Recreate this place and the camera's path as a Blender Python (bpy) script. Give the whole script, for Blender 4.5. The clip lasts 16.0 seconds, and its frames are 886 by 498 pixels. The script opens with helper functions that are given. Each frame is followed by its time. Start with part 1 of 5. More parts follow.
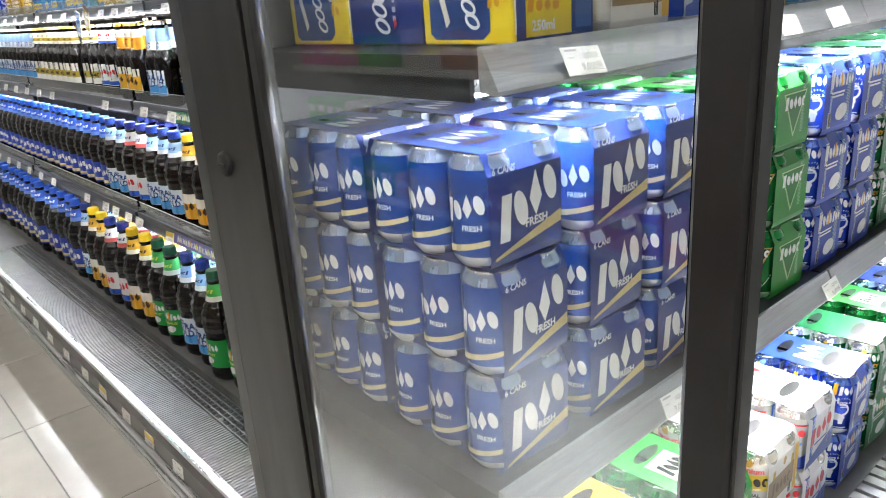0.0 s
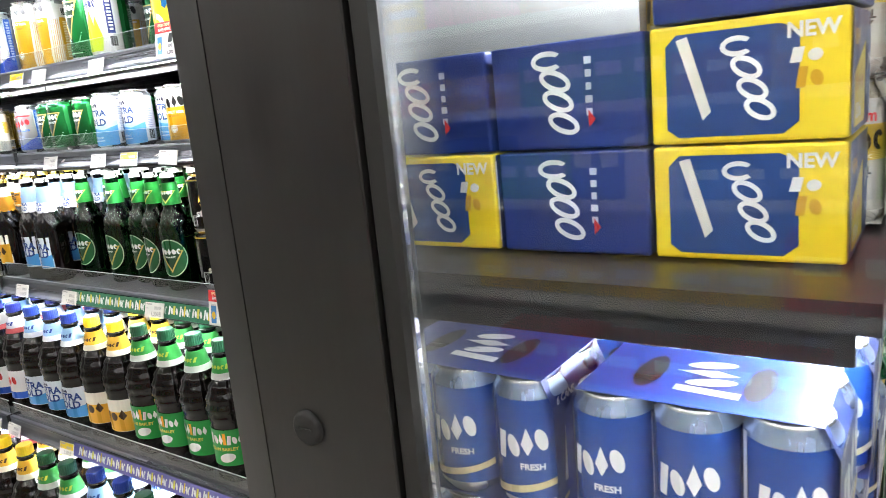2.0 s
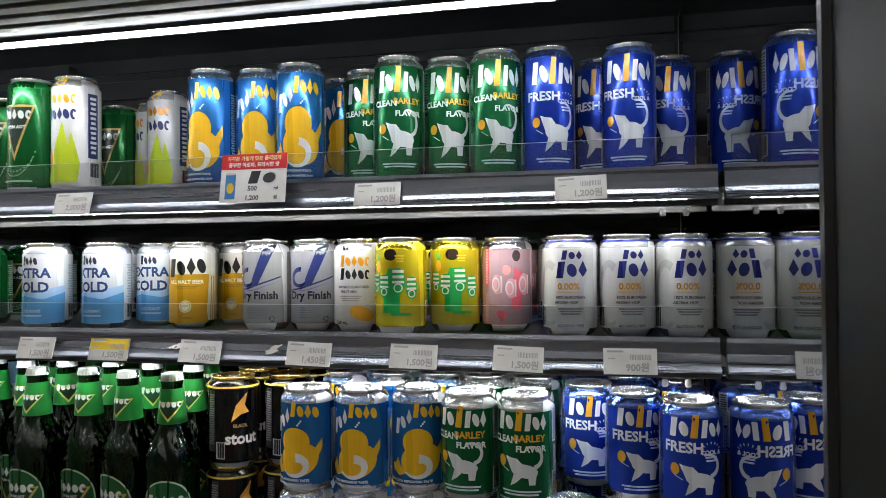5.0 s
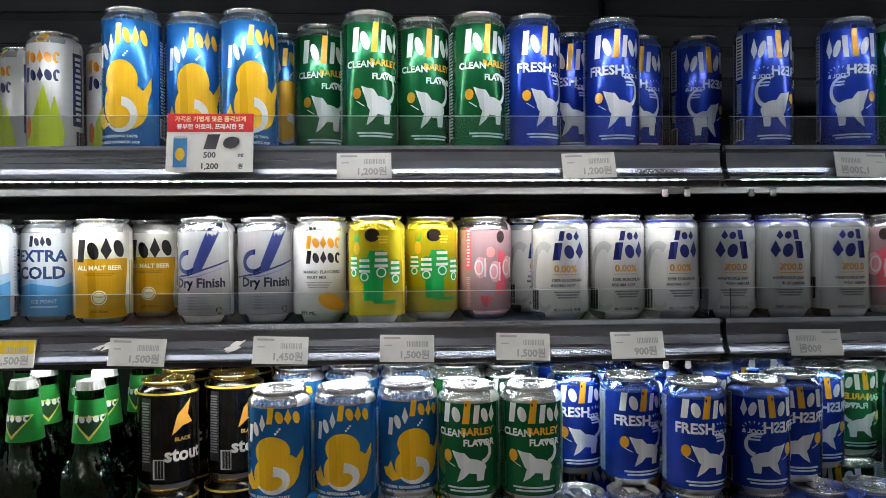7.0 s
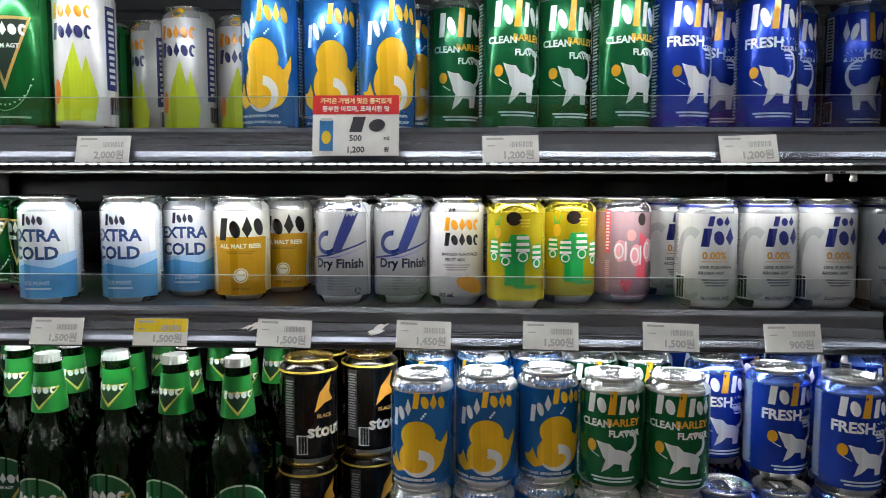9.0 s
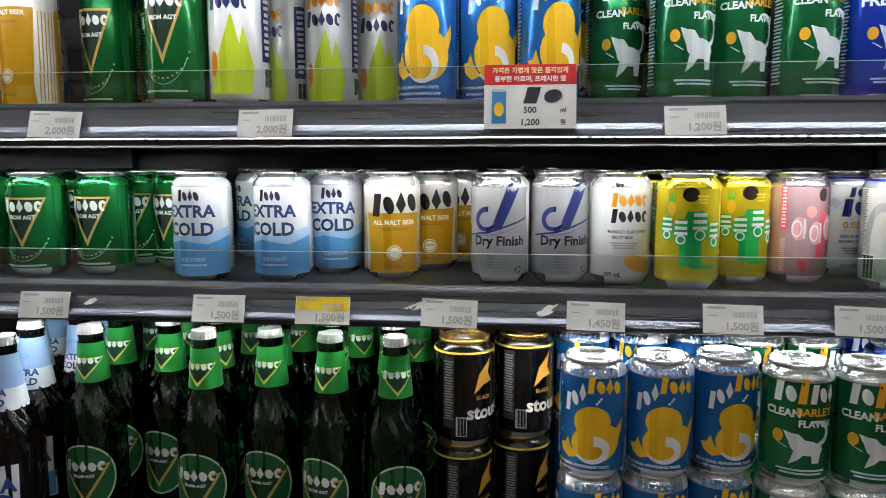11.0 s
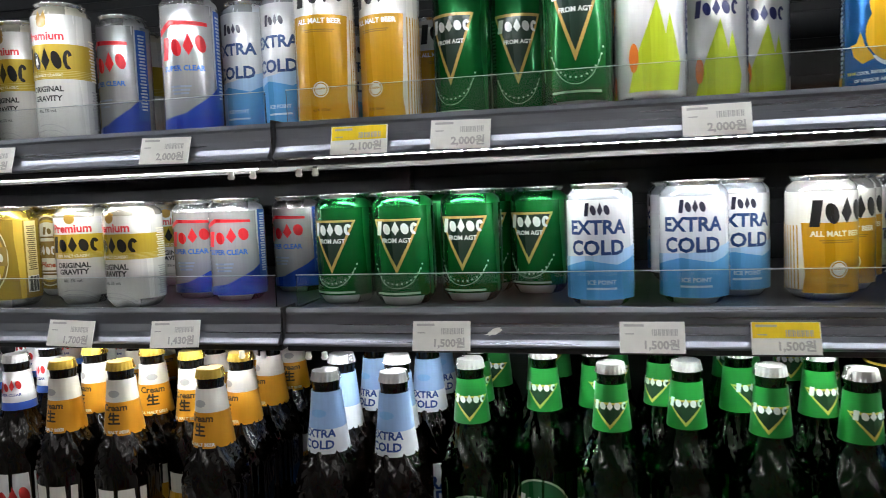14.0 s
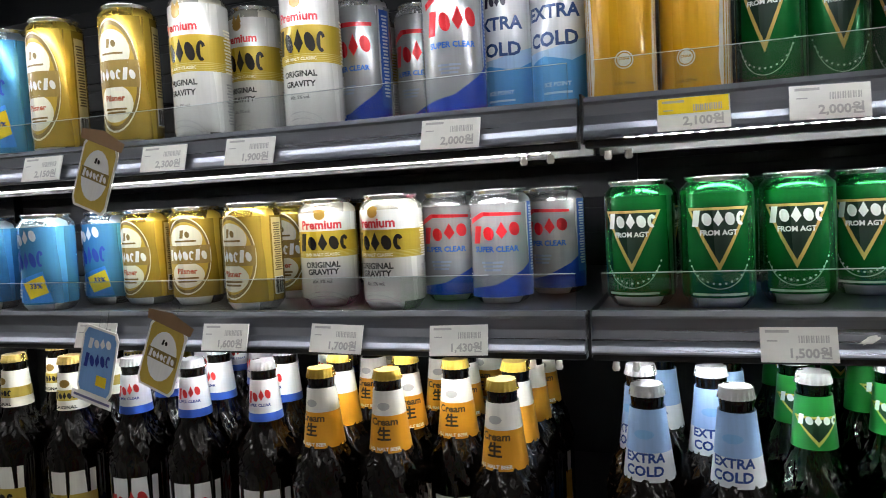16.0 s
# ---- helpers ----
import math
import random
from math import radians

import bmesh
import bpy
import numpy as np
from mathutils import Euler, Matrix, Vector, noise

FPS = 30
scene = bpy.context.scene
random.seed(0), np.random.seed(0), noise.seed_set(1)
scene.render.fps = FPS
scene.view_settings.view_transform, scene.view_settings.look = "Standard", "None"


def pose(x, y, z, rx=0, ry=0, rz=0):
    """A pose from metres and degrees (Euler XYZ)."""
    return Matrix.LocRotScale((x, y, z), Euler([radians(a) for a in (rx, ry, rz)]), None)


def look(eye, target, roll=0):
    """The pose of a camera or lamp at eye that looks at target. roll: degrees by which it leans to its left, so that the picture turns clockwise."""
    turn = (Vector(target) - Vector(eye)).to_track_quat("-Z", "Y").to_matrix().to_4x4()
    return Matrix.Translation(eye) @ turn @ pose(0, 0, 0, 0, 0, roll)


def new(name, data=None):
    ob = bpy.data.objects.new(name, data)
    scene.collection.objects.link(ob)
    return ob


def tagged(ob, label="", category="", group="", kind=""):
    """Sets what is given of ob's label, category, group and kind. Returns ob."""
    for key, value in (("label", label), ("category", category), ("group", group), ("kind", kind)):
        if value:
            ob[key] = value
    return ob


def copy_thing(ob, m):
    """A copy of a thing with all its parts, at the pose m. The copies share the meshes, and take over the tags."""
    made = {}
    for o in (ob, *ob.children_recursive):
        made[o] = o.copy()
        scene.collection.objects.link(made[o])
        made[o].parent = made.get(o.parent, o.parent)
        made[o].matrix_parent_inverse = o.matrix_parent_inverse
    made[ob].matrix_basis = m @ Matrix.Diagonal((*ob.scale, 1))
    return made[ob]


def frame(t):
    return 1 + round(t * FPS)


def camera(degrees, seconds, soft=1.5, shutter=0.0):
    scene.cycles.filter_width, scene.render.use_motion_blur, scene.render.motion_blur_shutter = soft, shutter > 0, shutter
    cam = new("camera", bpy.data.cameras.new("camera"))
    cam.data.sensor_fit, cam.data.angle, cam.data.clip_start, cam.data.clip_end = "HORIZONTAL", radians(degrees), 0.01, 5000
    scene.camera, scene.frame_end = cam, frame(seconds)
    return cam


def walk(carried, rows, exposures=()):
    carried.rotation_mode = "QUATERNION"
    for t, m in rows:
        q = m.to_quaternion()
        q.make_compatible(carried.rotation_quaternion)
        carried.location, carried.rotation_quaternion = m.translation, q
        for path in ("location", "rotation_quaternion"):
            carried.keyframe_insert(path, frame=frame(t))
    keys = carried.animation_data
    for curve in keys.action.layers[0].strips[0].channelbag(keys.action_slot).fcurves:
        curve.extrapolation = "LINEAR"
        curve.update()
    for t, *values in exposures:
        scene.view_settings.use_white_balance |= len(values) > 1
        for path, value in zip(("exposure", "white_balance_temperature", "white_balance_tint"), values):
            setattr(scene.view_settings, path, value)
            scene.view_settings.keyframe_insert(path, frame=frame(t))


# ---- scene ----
cam = camera(62.6, 16.0, 0.8, 0.2)
PATH = [
    (0, (1.085, -0.89, 1.239), (-0.349, 0.34, 0.583), -4.1),
    (0.5, (1.023, -0.9, 1.266), (-0.308, 0.467, 0.667), -3.0),
    (1, (0.916, -0.854, 1.293), (-0.444, 0.536, 0.829), -4.0),
    (1.5, (0.781, -0.854, 1.306), (-0.538, 0.586, 0.874), -4.5),
    (2, (0.636, -0.9, 1.332), (-0.494, 0.695, 0.912), -5.6),
    (2.5, (0.492, -0.859, 1.326), (-0.577, 0.778, 0.904), -5.2),
    (3, (0.335, -0.798, 1.339), (-0.825, 0.79, 0.977), -3.9),
    (3.2, (0.278, -0.823, 1.35), (-0.806, 0.817, 0.983), -3.1),
    (3.5, (0.19, -0.873, 1.372), (-0.742, 0.86, 1.01), -3.2),
    (4, (0.093, -0.889, 1.354), (-0.708, 0.916, 1.038), -3.4),
    (4.5, (0.012, -0.856, 1.371), (-0.679, 1.011, 1.175), -0.1),
    (5, (-0.115, -0.852, 1.374), (-0.572, 1.095, 1.4), -0.5),
    (7.5, (-0.354, -0.778, 1.372), (-0.236, 1.218, 1.318), -0.0),
    (8, (-0.356, -0.77, 1.392), (-0.337, 1.227, 1.293), 0.0),
    (8.5, (-0.379, -0.769, 1.403), (-0.422, 1.225, 1.263), 0.0),
    (9, (-0.432, -0.774, 1.414), (-0.512, 1.217, 1.243), 0.1),
    (11.3, (-0.585, -0.736, 1.42), (-0.822, 1.233, 1.163), -0.7),
    (11.5, (-0.605, -0.716, 1.403), (-0.851, 1.258, 1.195), -1.5),
    (12, (-0.656, -0.684, 1.406), (-0.985, 1.28, 1.217), -2.5),
    (12.5, (-0.771, -0.688, 1.418), (-0.999, 1.287, 1.202), -2.8),
    (13, (-0.837, -0.71, 1.424), (-1.059, 1.265, 1.205), -2.7),
    (13.5, (-0.865, -0.717, 1.409), (-1.19, 1.245, 1.199), -2.8),
    (14, (-0.915, -0.701, 1.398), (-1.365, 1.242, 1.243), -2.2),
    (14.5, (-0.944, -0.651, 1.397), (-1.496, 1.269, 1.294), -1.6),
    (15, (-0.98, -0.629, 1.384), (-1.662, 1.25, 1.321), -2.2),
    (15.5, (-1.087, -0.646, 1.385), (-1.75, 1.239, 1.308), -2.8),
    (16, (-1.154, -0.665, 1.388), (-1.816, 1.218, 1.264), -3.0),
]
walk(cam, [(t, look(eye, target, roll)) for t, eye, target, roll in PATH],
     exposures=[(0, 1.45), (1.2, 1.6), (2.4, 1.65), (3.0, 1.5), (3.6, 0.65), (4.2, 0.3), (5.2, -0.1), (7.3, 0.0), (9.2, -0.06), (12, -0.06), (14.5, 0.06), (16, -0.06)])

# ---- world and light ----
world = bpy.data.worlds.new("world")
scene.world = world
world.use_nodes = True
world.node_tree.nodes["Background"].inputs[0].default_value = (0.9, 0.95, 1.0, 1)
world.node_tree.nodes["Background"].inputs[1].default_value = 0.03

LED = 38.0
LED_PACKS = 150.0
LED_CANOPY = 54.0
TUBE = 13.0


# ---- materials ----
def mat(name, colour, rough=0.5, metal=0.0, grain=0.06, scale=40.0, bump=0.0, stretch=(1, 1, 1), trans=0.0, coat=0.0, spec=0.5):
    m = bpy.data.materials.new(name)
    m.use_nodes = True
    nt = m.node_tree
    b = nt.nodes["Principled BSDF"]
    b.inputs["Roughness"].default_value = rough
    b.inputs["Metallic"].default_value = metal
    b.inputs["Transmission Weight"].default_value = trans
    b.inputs["Coat Weight"].default_value = coat
    b.inputs["Coat Roughness"].default_value = 0.08
    b.inputs["Specular IOR Level"].default_value = spec
    co = nt.nodes.new("ShaderNodeTexCoord")
    mp = nt.nodes.new("ShaderNodeMapping")
    mp.inputs["Scale"].default_value = stretch
    nt.links.new(co.outputs["Object"], mp.inputs[0])
    n1 = nt.nodes.new("ShaderNodeTexNoise")
    n1.inputs["Scale"].default_value, n1.inputs["Detail"].default_value = scale, 5
    n2 = nt.nodes.new("ShaderNodeTexNoise")
    n2.inputs["Scale"].default_value, n2.inputs["Detail"].default_value = scale * 0.12, 3
    nt.links.new(mp.outputs[0], n1.inputs["Vector"])
    nt.links.new(mp.outputs[0], n2.inputs["Vector"])
    add = nt.nodes.new("ShaderNodeMath")
    nt.links.new(n1.outputs[0], add.inputs[0])
    nt.links.new(n2.outputs[0], add.inputs[1])
    mix = nt.nodes.new("ShaderNodeMapRange")
    mix.inputs["From Min"].default_value, mix.inputs["From Max"].default_value = 0.6, 1.4
    mix.inputs["To Min"].default_value, mix.inputs["To Max"].default_value = 1 - grain * 2, 1 + grain
    nt.links.new(add.outputs[0], mix.inputs[0])
    hsv = nt.nodes.new("ShaderNodeHueSaturation")
    hsv.inputs["Color"].default_value = (*colour, 1)
    nt.links.new(mix.outputs[0], hsv.inputs["Value"])
    nt.links.new(hsv.outputs[0], b.inputs["Base Color"])
    rr = nt.nodes.new("ShaderNodeMapRange")
    rr.inputs["From Min"].default_value, rr.inputs["From Max"].default_value = 0.3, 0.7
    rr.inputs["To Min"].default_value, rr.inputs["To Max"].default_value = max(0.0, rough * 0.8), min(1, rough * 1.25)
    nt.links.new(n2.outputs[0], rr.inputs[0])
    nt.links.new(rr.outputs[0], b.inputs["Roughness"])
    if bump:
        bp = nt.nodes.new("ShaderNodeBump")
        bp.inputs["Strength"].default_value, bp.inputs["Distance"].default_value = bump, 0.002
        nt.links.new(n1.outputs[0], bp.inputs["Height"])
        nt.links.new(bp.outputs[0], b.inputs["Normal"])
    return m


def glow(name, colour, strength):
    m = bpy.data.materials.new(name)
    m.use_nodes = True
    b = m.node_tree.nodes["Principled BSDF"]
    b.inputs["Base Color"].default_value = (0.8, 0.8, 0.8, 1)
    b.inputs["Emission Color"].default_value = (*colour, 1)
    b.inputs["Emission Strength"].default_value = strength
    return m


def diodes(m, pitch, strength):
    """Single diodes along a light strip."""
    nt = m.node_tree
    sep = nt.nodes.new("ShaderNodeSeparateXYZ")
    nt.links.new(nt.nodes.new("ShaderNodeTexCoord").outputs["Object"], sep.inputs[0])
    last = sep.outputs[0]
    for op, v in (("DIVIDE", pitch), ("FRACT", 0), ("LESS_THAN", 0.5), ("MULTIPLY", strength * 2)):
        n = nt.nodes.new("ShaderNodeMath")
        n.operation = op
        n.inputs[1].default_value = v
        nt.links.new(last, n.inputs[0])
        last = n.outputs[0]
    nt.links.new(last, nt.nodes["Principled BSDF"].inputs["Emission Strength"])


def bottle_wall(name, colour, trans, rough):
    """Thick coloured bottle wall with a faint uneven surface."""
    m = mat(name, colour, rough, 0, 0.2, 60, 0.08, (1, 1, 1), trans)
    m.node_tree.nodes["Principled BSDF"].inputs["IOR"].default_value = 1.45
    return m


M_LIP = mat("brushed_grey_steel", (0.19, 0.20, 0.23), 0.3, 0.85, 0.05, 24, 0.015, (0.4, 9, 45))
M_LIPB = mat("pale_steel", (0.42, 0.43, 0.44), 0.35, 0.7, 0.12, 30, 0.05, (60, 1, 60))
M_BLACK = mat("black_paint", (0.012, 0.013, 0.015), 0.4, 0.0, 0.2, 25)
M_SHELF = mat("shelf_enamel", (0.018, 0.019, 0.022), 0.35, 0.1, 0.2, 20)
M_COL = mat("graphite_panel", (0.012, 0.0115, 0.011), 0.36, 0.0, 0.12, 18, 0.03, (8, 8, 1), 0, 0, 0.5)
M_BAR = mat("black_bar", (0.02, 0.02, 0.021), 0.38, 0.2, 0.2, 20)
M_RUB = mat("rubber", (0.008, 0.008, 0.008), 0.6, 0, 0.2, 40)
M_GREY = mat("grey_panel", (0.15, 0.147, 0.138), 0.4, 0.3, 0.1, 12)
M_TRIM = mat("aluminium_trim", (0.62, 0.63, 0.64), 0.3, 0.8, 0.1, 30, 0.03, (1, 40, 40))
M_GRILL = mat("grille_steel", (0.24, 0.24, 0.24), 0.4, 0.6, 0.12, 30)
M_DECK = mat("deck_grey", (0.16, 0.16, 0.155), 0.5, 0.3, 0.15, 25)
M_PAPER = mat("tag_paper", (0.78, 0.77, 0.73), 0.6, 0, 0.06, 60)
M_WHITE = mat("wall_white", (0.45, 0.45, 0.44), 0.6, 0, 0.06, 6)
M_FLOOR = mat("floor_tile", (0.52, 0.49, 0.44), 0.12, 0, 0.06, 9)
M_ALU = mat("can_lid", (0.72, 0.72, 0.72), 0.25, 0.95, 0.08, 60)
M_GOLD = mat("gold_lid", (0.66, 0.46, 0.14), 0.25, 0.95, 0.08, 60)
M_LED = glow("led", (0.94, 0.97, 1.0), LED)
diodes(M_LED, 0.0125, LED)
M_LEDP = glow("led_packs", (0.94, 0.97, 1.0), LED_PACKS)
M_LEDC = glow("led_canopy", (0.94, 0.97, 1.0), LED_CANOPY)
M_TUBE = glow("tube", (1.0, 0.98, 0.94), TUBE)
M_GLASS = mat("clear_glass", (0.95, 0.97, 0.96), 0.01, 0, 0.0, 5, 0, (1, 1, 1), 1.0)
M_VEIL = mat("veiled_glass", (0.95, 0.97, 0.96), 0.01, 0, 0.0, 5, 0, (1, 1, 1), 1.0)


def veil(m):
    """Whitish veil mixed into the clear pane, denser towards the gasket and the foot."""
    nt = m.node_tree
    glass = nt.nodes["Principled BSDF"]
    out = nt.nodes["Material Output"]
    milk = nt.nodes.new("ShaderNodeBsdfDiffuse")
    milk.inputs["Color"].default_value = (0.75, 0.78, 0.78, 1)
    thru = nt.nodes.new("ShaderNodeBsdfTranslucent")
    thru.inputs["Color"].default_value = (0.8, 0.83, 0.83, 1)
    both = nt.nodes.new("ShaderNodeMixShader")
    nt.links.new(milk.outputs[0], both.inputs[1])
    nt.links.new(thru.outputs[0], both.inputs[2])
    co = nt.nodes["Texture Coordinate"]
    sep = nt.nodes.new("ShaderNodeSeparateXYZ")
    nt.links.new(co.outputs["Object"], sep.inputs[0])
    edge = nt.nodes.new("ShaderNodeMapRange")
    edge.inputs[1].default_value, edge.inputs[2].default_value, edge.inputs[3].default_value, edge.inputs[4].default_value = 0.29, 0.335, 0.12, 0.0
    nt.links.new(sep.outputs[0], edge.inputs[0])
    foot = nt.nodes.new("ShaderNodeMapRange")
    foot.inputs[1].default_value, foot.inputs[2].default_value, foot.inputs[3].default_value, foot.inputs[4].default_value = 0.55, 0.98, 0.38, 0.0
    nt.links.new(sep.outputs[2], foot.inputs[0])
    top = nt.nodes.new("ShaderNodeMath")
    top.operation = "MAXIMUM"
    nt.links.new(edge.outputs[0], top.inputs[0])
    nt.links.new(foot.outputs[0], top.inputs[1])
    n = nt.nodes.new("ShaderNodeTexNoise")
    n.inputs["Scale"].default_value = 7
    nt.links.new(co.outputs["Object"], n.inputs["Vector"])
    mul = nt.nodes.new("ShaderNodeMath")
    mul.operation = "MULTIPLY"
    nt.links.new(top.outputs[0], mul.inputs[0])
    nt.links.new(n.outputs[0], mul.inputs[1])
    mix = nt.nodes.new("ShaderNodeMixShader")
    nt.links.new(mul.outputs[0], mix.inputs[0])
    nt.links.new(glass.outputs[0], mix.inputs[1])
    nt.links.new(both.outputs[0], mix.inputs[2])
    nt.links.new(mix.outputs[0], out.inputs["Surface"])


veil(M_VEIL)
M_MIRROR = mat("mirror", (0.62, 0.64, 0.66), 0.015, 1.0, 0.02, 5)
M_ACRYL = mat("clear_acrylic", (0.93, 0.96, 0.96), 0.02, 0, 0.0, 5, 0, (1, 1, 1), 1.0)
M_EDGE = mat("acrylic_edge", (0.60, 0.66, 0.66), 0.3, 0, 0.05, 40, 0, (1, 1, 1), 0.3)
M_BROWN = bottle_wall("brown_glass", (0.0016, 0.0009, 0.0006), 0.0, 0.04)
M_GREENG = bottle_wall("green_glass", (0.002, 0.05, 0.004), 0.94, 0.03)
M_PET = bottle_wall("brown_plastic", (0.0016, 0.0009, 0.0006), 0.0, 0.05)

PAINTS = {}


def paint(c, metal=0.15, rough=0.3, bump=0.0):
    key = (*[round(v, 3) for v in c], metal, rough, bump)
    if key not in PAINTS:
        PAINTS[key] = mat("print", c, rough, metal, 0.05, 120, bump, (3, 3, 0.12), 0, 0.3, 0.3)
    return PAINTS[key]


# ---- mesh helpers ----
def part(name, bm, material, parent=None, label=""):
    me = bpy.data.meshes.new(name)
    bm.to_mesh(me)
    bm.free()
    for m in material if isinstance(material, (list, tuple)) else [material]:
        me.materials.append(m)
    ob = new(name, me)
    if parent:
        ob.parent = parent
    if label:
        ob["label"] = label
    return ob


def smooth(ob, angle=True):
    for p in ob.data.polygons:
        p.use_smooth = True
    return ob


def thing(name, label, category, group="", kind="", at=None):
    ob = new(name)
    ob.empty_display_size = 0.05
    if at is not None:
        ob.matrix_basis = at
    return tagged(ob, label, category, group, kind)


def box(bm, x0, x1, y0, y1, z0, z1, bevel=0.0, mi=0, rows=1):
    r = bmesh.ops.create_cube(bm, size=1, matrix=Matrix.LocRotScale(((x0 + x1) / 2, (y0 + y1) / 2, (z0 + z1) / 2), None, (x1 - x0, y1 - y0, z1 - z0)))
    vs = r["verts"]
    fs = list({f for v in vs for f in v.link_faces})
    if bevel:
        es = list({e for v in vs for e in v.link_edges})
        g = bmesh.ops.bevel(bm, geom=es, offset=bevel, segments=rows, profile=0.5, affect="EDGES")
        fs = [f for f in set(fs) | set(g["faces"]) if f.is_valid]
    for f in fs:
        f.material_index = mi
    return bm


def boxes(*args, bevel=0.0):
    bm = bmesh.new()
    for a in args:
        box(bm, *a, bevel=bevel)
    return bm


def prism_x(bm, prof, x0, x1, mi=0):
    """Closed profile of (y, z) swept along x."""
    a = [bm.verts.new((x0, y, z)) for y, z in prof]
    b = [bm.verts.new((x1, y, z)) for y, z in prof]
    n = len(prof)
    fs = [bm.faces.new((a[i], a[(i + 1) % n], b[(i + 1) % n], b[i])) for i in range(n)]
    fs += [bm.faces.new(a[::-1]), bm.faces.new(b)]
    for f in fs:
        f.material_index = mi
    bmesh.ops.recalc_face_normals(bm, faces=fs)
    return bm


def lathe(bm, prof, seg=28, a0=0.0, a1=2 * math.pi, mis=None, off=0.0, ridge=None):
    """Surface of revolution of (r, z); angle 0 faces -y."""
    full = a1 - a0 > 6.28
    n = seg if full else seg + 1
    rings = []
    for r, z in prof:
        ring = []
        for i in range(n):
            th = a0 + (a1 - a0) * i / seg
            q = r + off + (ridge(th, z) if ridge else 0.0)
            ring.append(bm.verts.new((q * math.sin(th), -q * math.cos(th), z)))
        rings.append(ring)
    for k in range(len(prof) - 1):
        for i in range(seg):
            j = (i + 1) % n
            f = bm.faces.new((rings[k][i], rings[k][j], rings[k + 1][j], rings[k + 1][i]))
            f.smooth = True
            if mis:
                f.material_index = mis[k]
    return bm


def finer(prof, z0, z1, step):
    """A profile with added rings between two heights."""
    out = [prof[0]]
    for (ra, za), (rb, zb) in zip(prof, prof[1:]):
        n = max(1, round((zb - za) / step)) if za >= z0 - 1e-6 and zb <= z1 + 1e-6 else 1
        out += [(ra + (rb - ra) * k / n, za + (zb - za) * k / n) for k in range(1, n + 1)]
    return out


def window(z, z0, z1):
    return max(0.0, min(1.0, (z - z0) / 0.008, (z1 - z) / 0.008))


def swirl(th, z):
    return 0.0025 * window(z, 0.112, 0.172) * math.sin(13 * th + 200 * z + 1.2 * math.sin(5 * th + 60 * z))


def lattice(th, z):
    return 0.0025 * window(z, 0.128, 0.205) * math.sin(8 * th + 150 * z) * math.sin(8 * th - 150 * z + 1.0)


FONT_CACHE = {}


def text_tris(s):
    """Triangles of a line of the built-in font, centred, one unit high."""
    if s in FONT_CACHE:
        return FONT_CACHE[s]
    cu = bpy.data.curves.new("writing", "FONT")
    cu.body, cu.size, cu.align_x, cu.align_y, cu.resolution_u = s, 1.0, "CENTER", "CENTER", 2
    cu.offset = 0.034
    ob = new("writing", cu)
    dg = bpy.context.evaluated_depsgraph_get()
    me = ob.evaluated_get(dg).to_mesh()
    me.calc_loop_triangles()
    out = ([v.co.copy() for v in me.vertices], [tuple(t.vertices) for t in me.loop_triangles])
    ob.evaluated_get(dg).to_mesh_clear()
    bpy.data.objects.remove(ob)
    bpy.data.curves.remove(cu)
    FONT_CACHE[s] = out
    return out


def strips(bm, step):
    """Cuts a flat mesh into narrow upright strips so that it can bend."""
    us = [v.co.x for v in bm.verts]
    k = math.ceil(min(us) / step)
    last = max(us)
    while k * step < last:
        bmesh.ops.bisect_plane(bm, geom=bm.verts[:] + bm.edges[:] + bm.faces[:], plane_co=(k * step, 0, 0), plane_no=(1, 0, 0))
        k += 1
    bmesh.ops.triangulate(bm, faces=bm.faces[:])
    bm.verts.index_update()
    vs = [v.co.copy() for v in bm.verts]
    fs = [tuple(v.index for v in f.verts) for f in bm.faces]
    bm.free()
    return vs, fs


def flat_poly(pts, step=0.004):
    """2D polygon cut into strips so that it can bend: verts and faces."""
    bm = bmesh.new()
    bm.faces.new([bm.verts.new((u, v, 0)) for u, v in pts])
    return strips(bm, step)


def ellipse(u, v, ru, rv, n=20, rot=0.0):
    c, s = math.cos(rot), math.sin(rot)
    return [(u + ru * math.cos(a) * c - rv * math.sin(a) * s, v + ru * math.cos(a) * s + rv * math.sin(a) * c) for a in [2 * math.pi * i / n for i in range(n)]]


def arc(u, v, ru, rv, a0, a1, w, n=12, taper=0.0, rot=0.0):
    """A thick bow between two angles in degrees; the far end may thin out."""
    c, s = math.cos(rot), math.sin(rot)
    outer, inner = [], []
    for i in range(n + 1):
        a = radians(a0 + (a1 - a0) * i / n)
        k = w * (1 - taper * i / n)
        outer.append((ru * math.cos(a), rv * math.sin(a)))
        inner.append(((ru - k) * math.cos(a), (rv - k) * math.sin(a)))
    return [(u + x * c - y * s, v + x * s + y * c) for x, y in outer + inner[::-1]]


def ring(u, v, ru, rv, w, rot=0.0):
    return [arc(u, v, ru, rv, 0, 180, w, 9, 0, rot), arc(u, v, ru, rv, 180, 360, w, 9, 0, rot)]


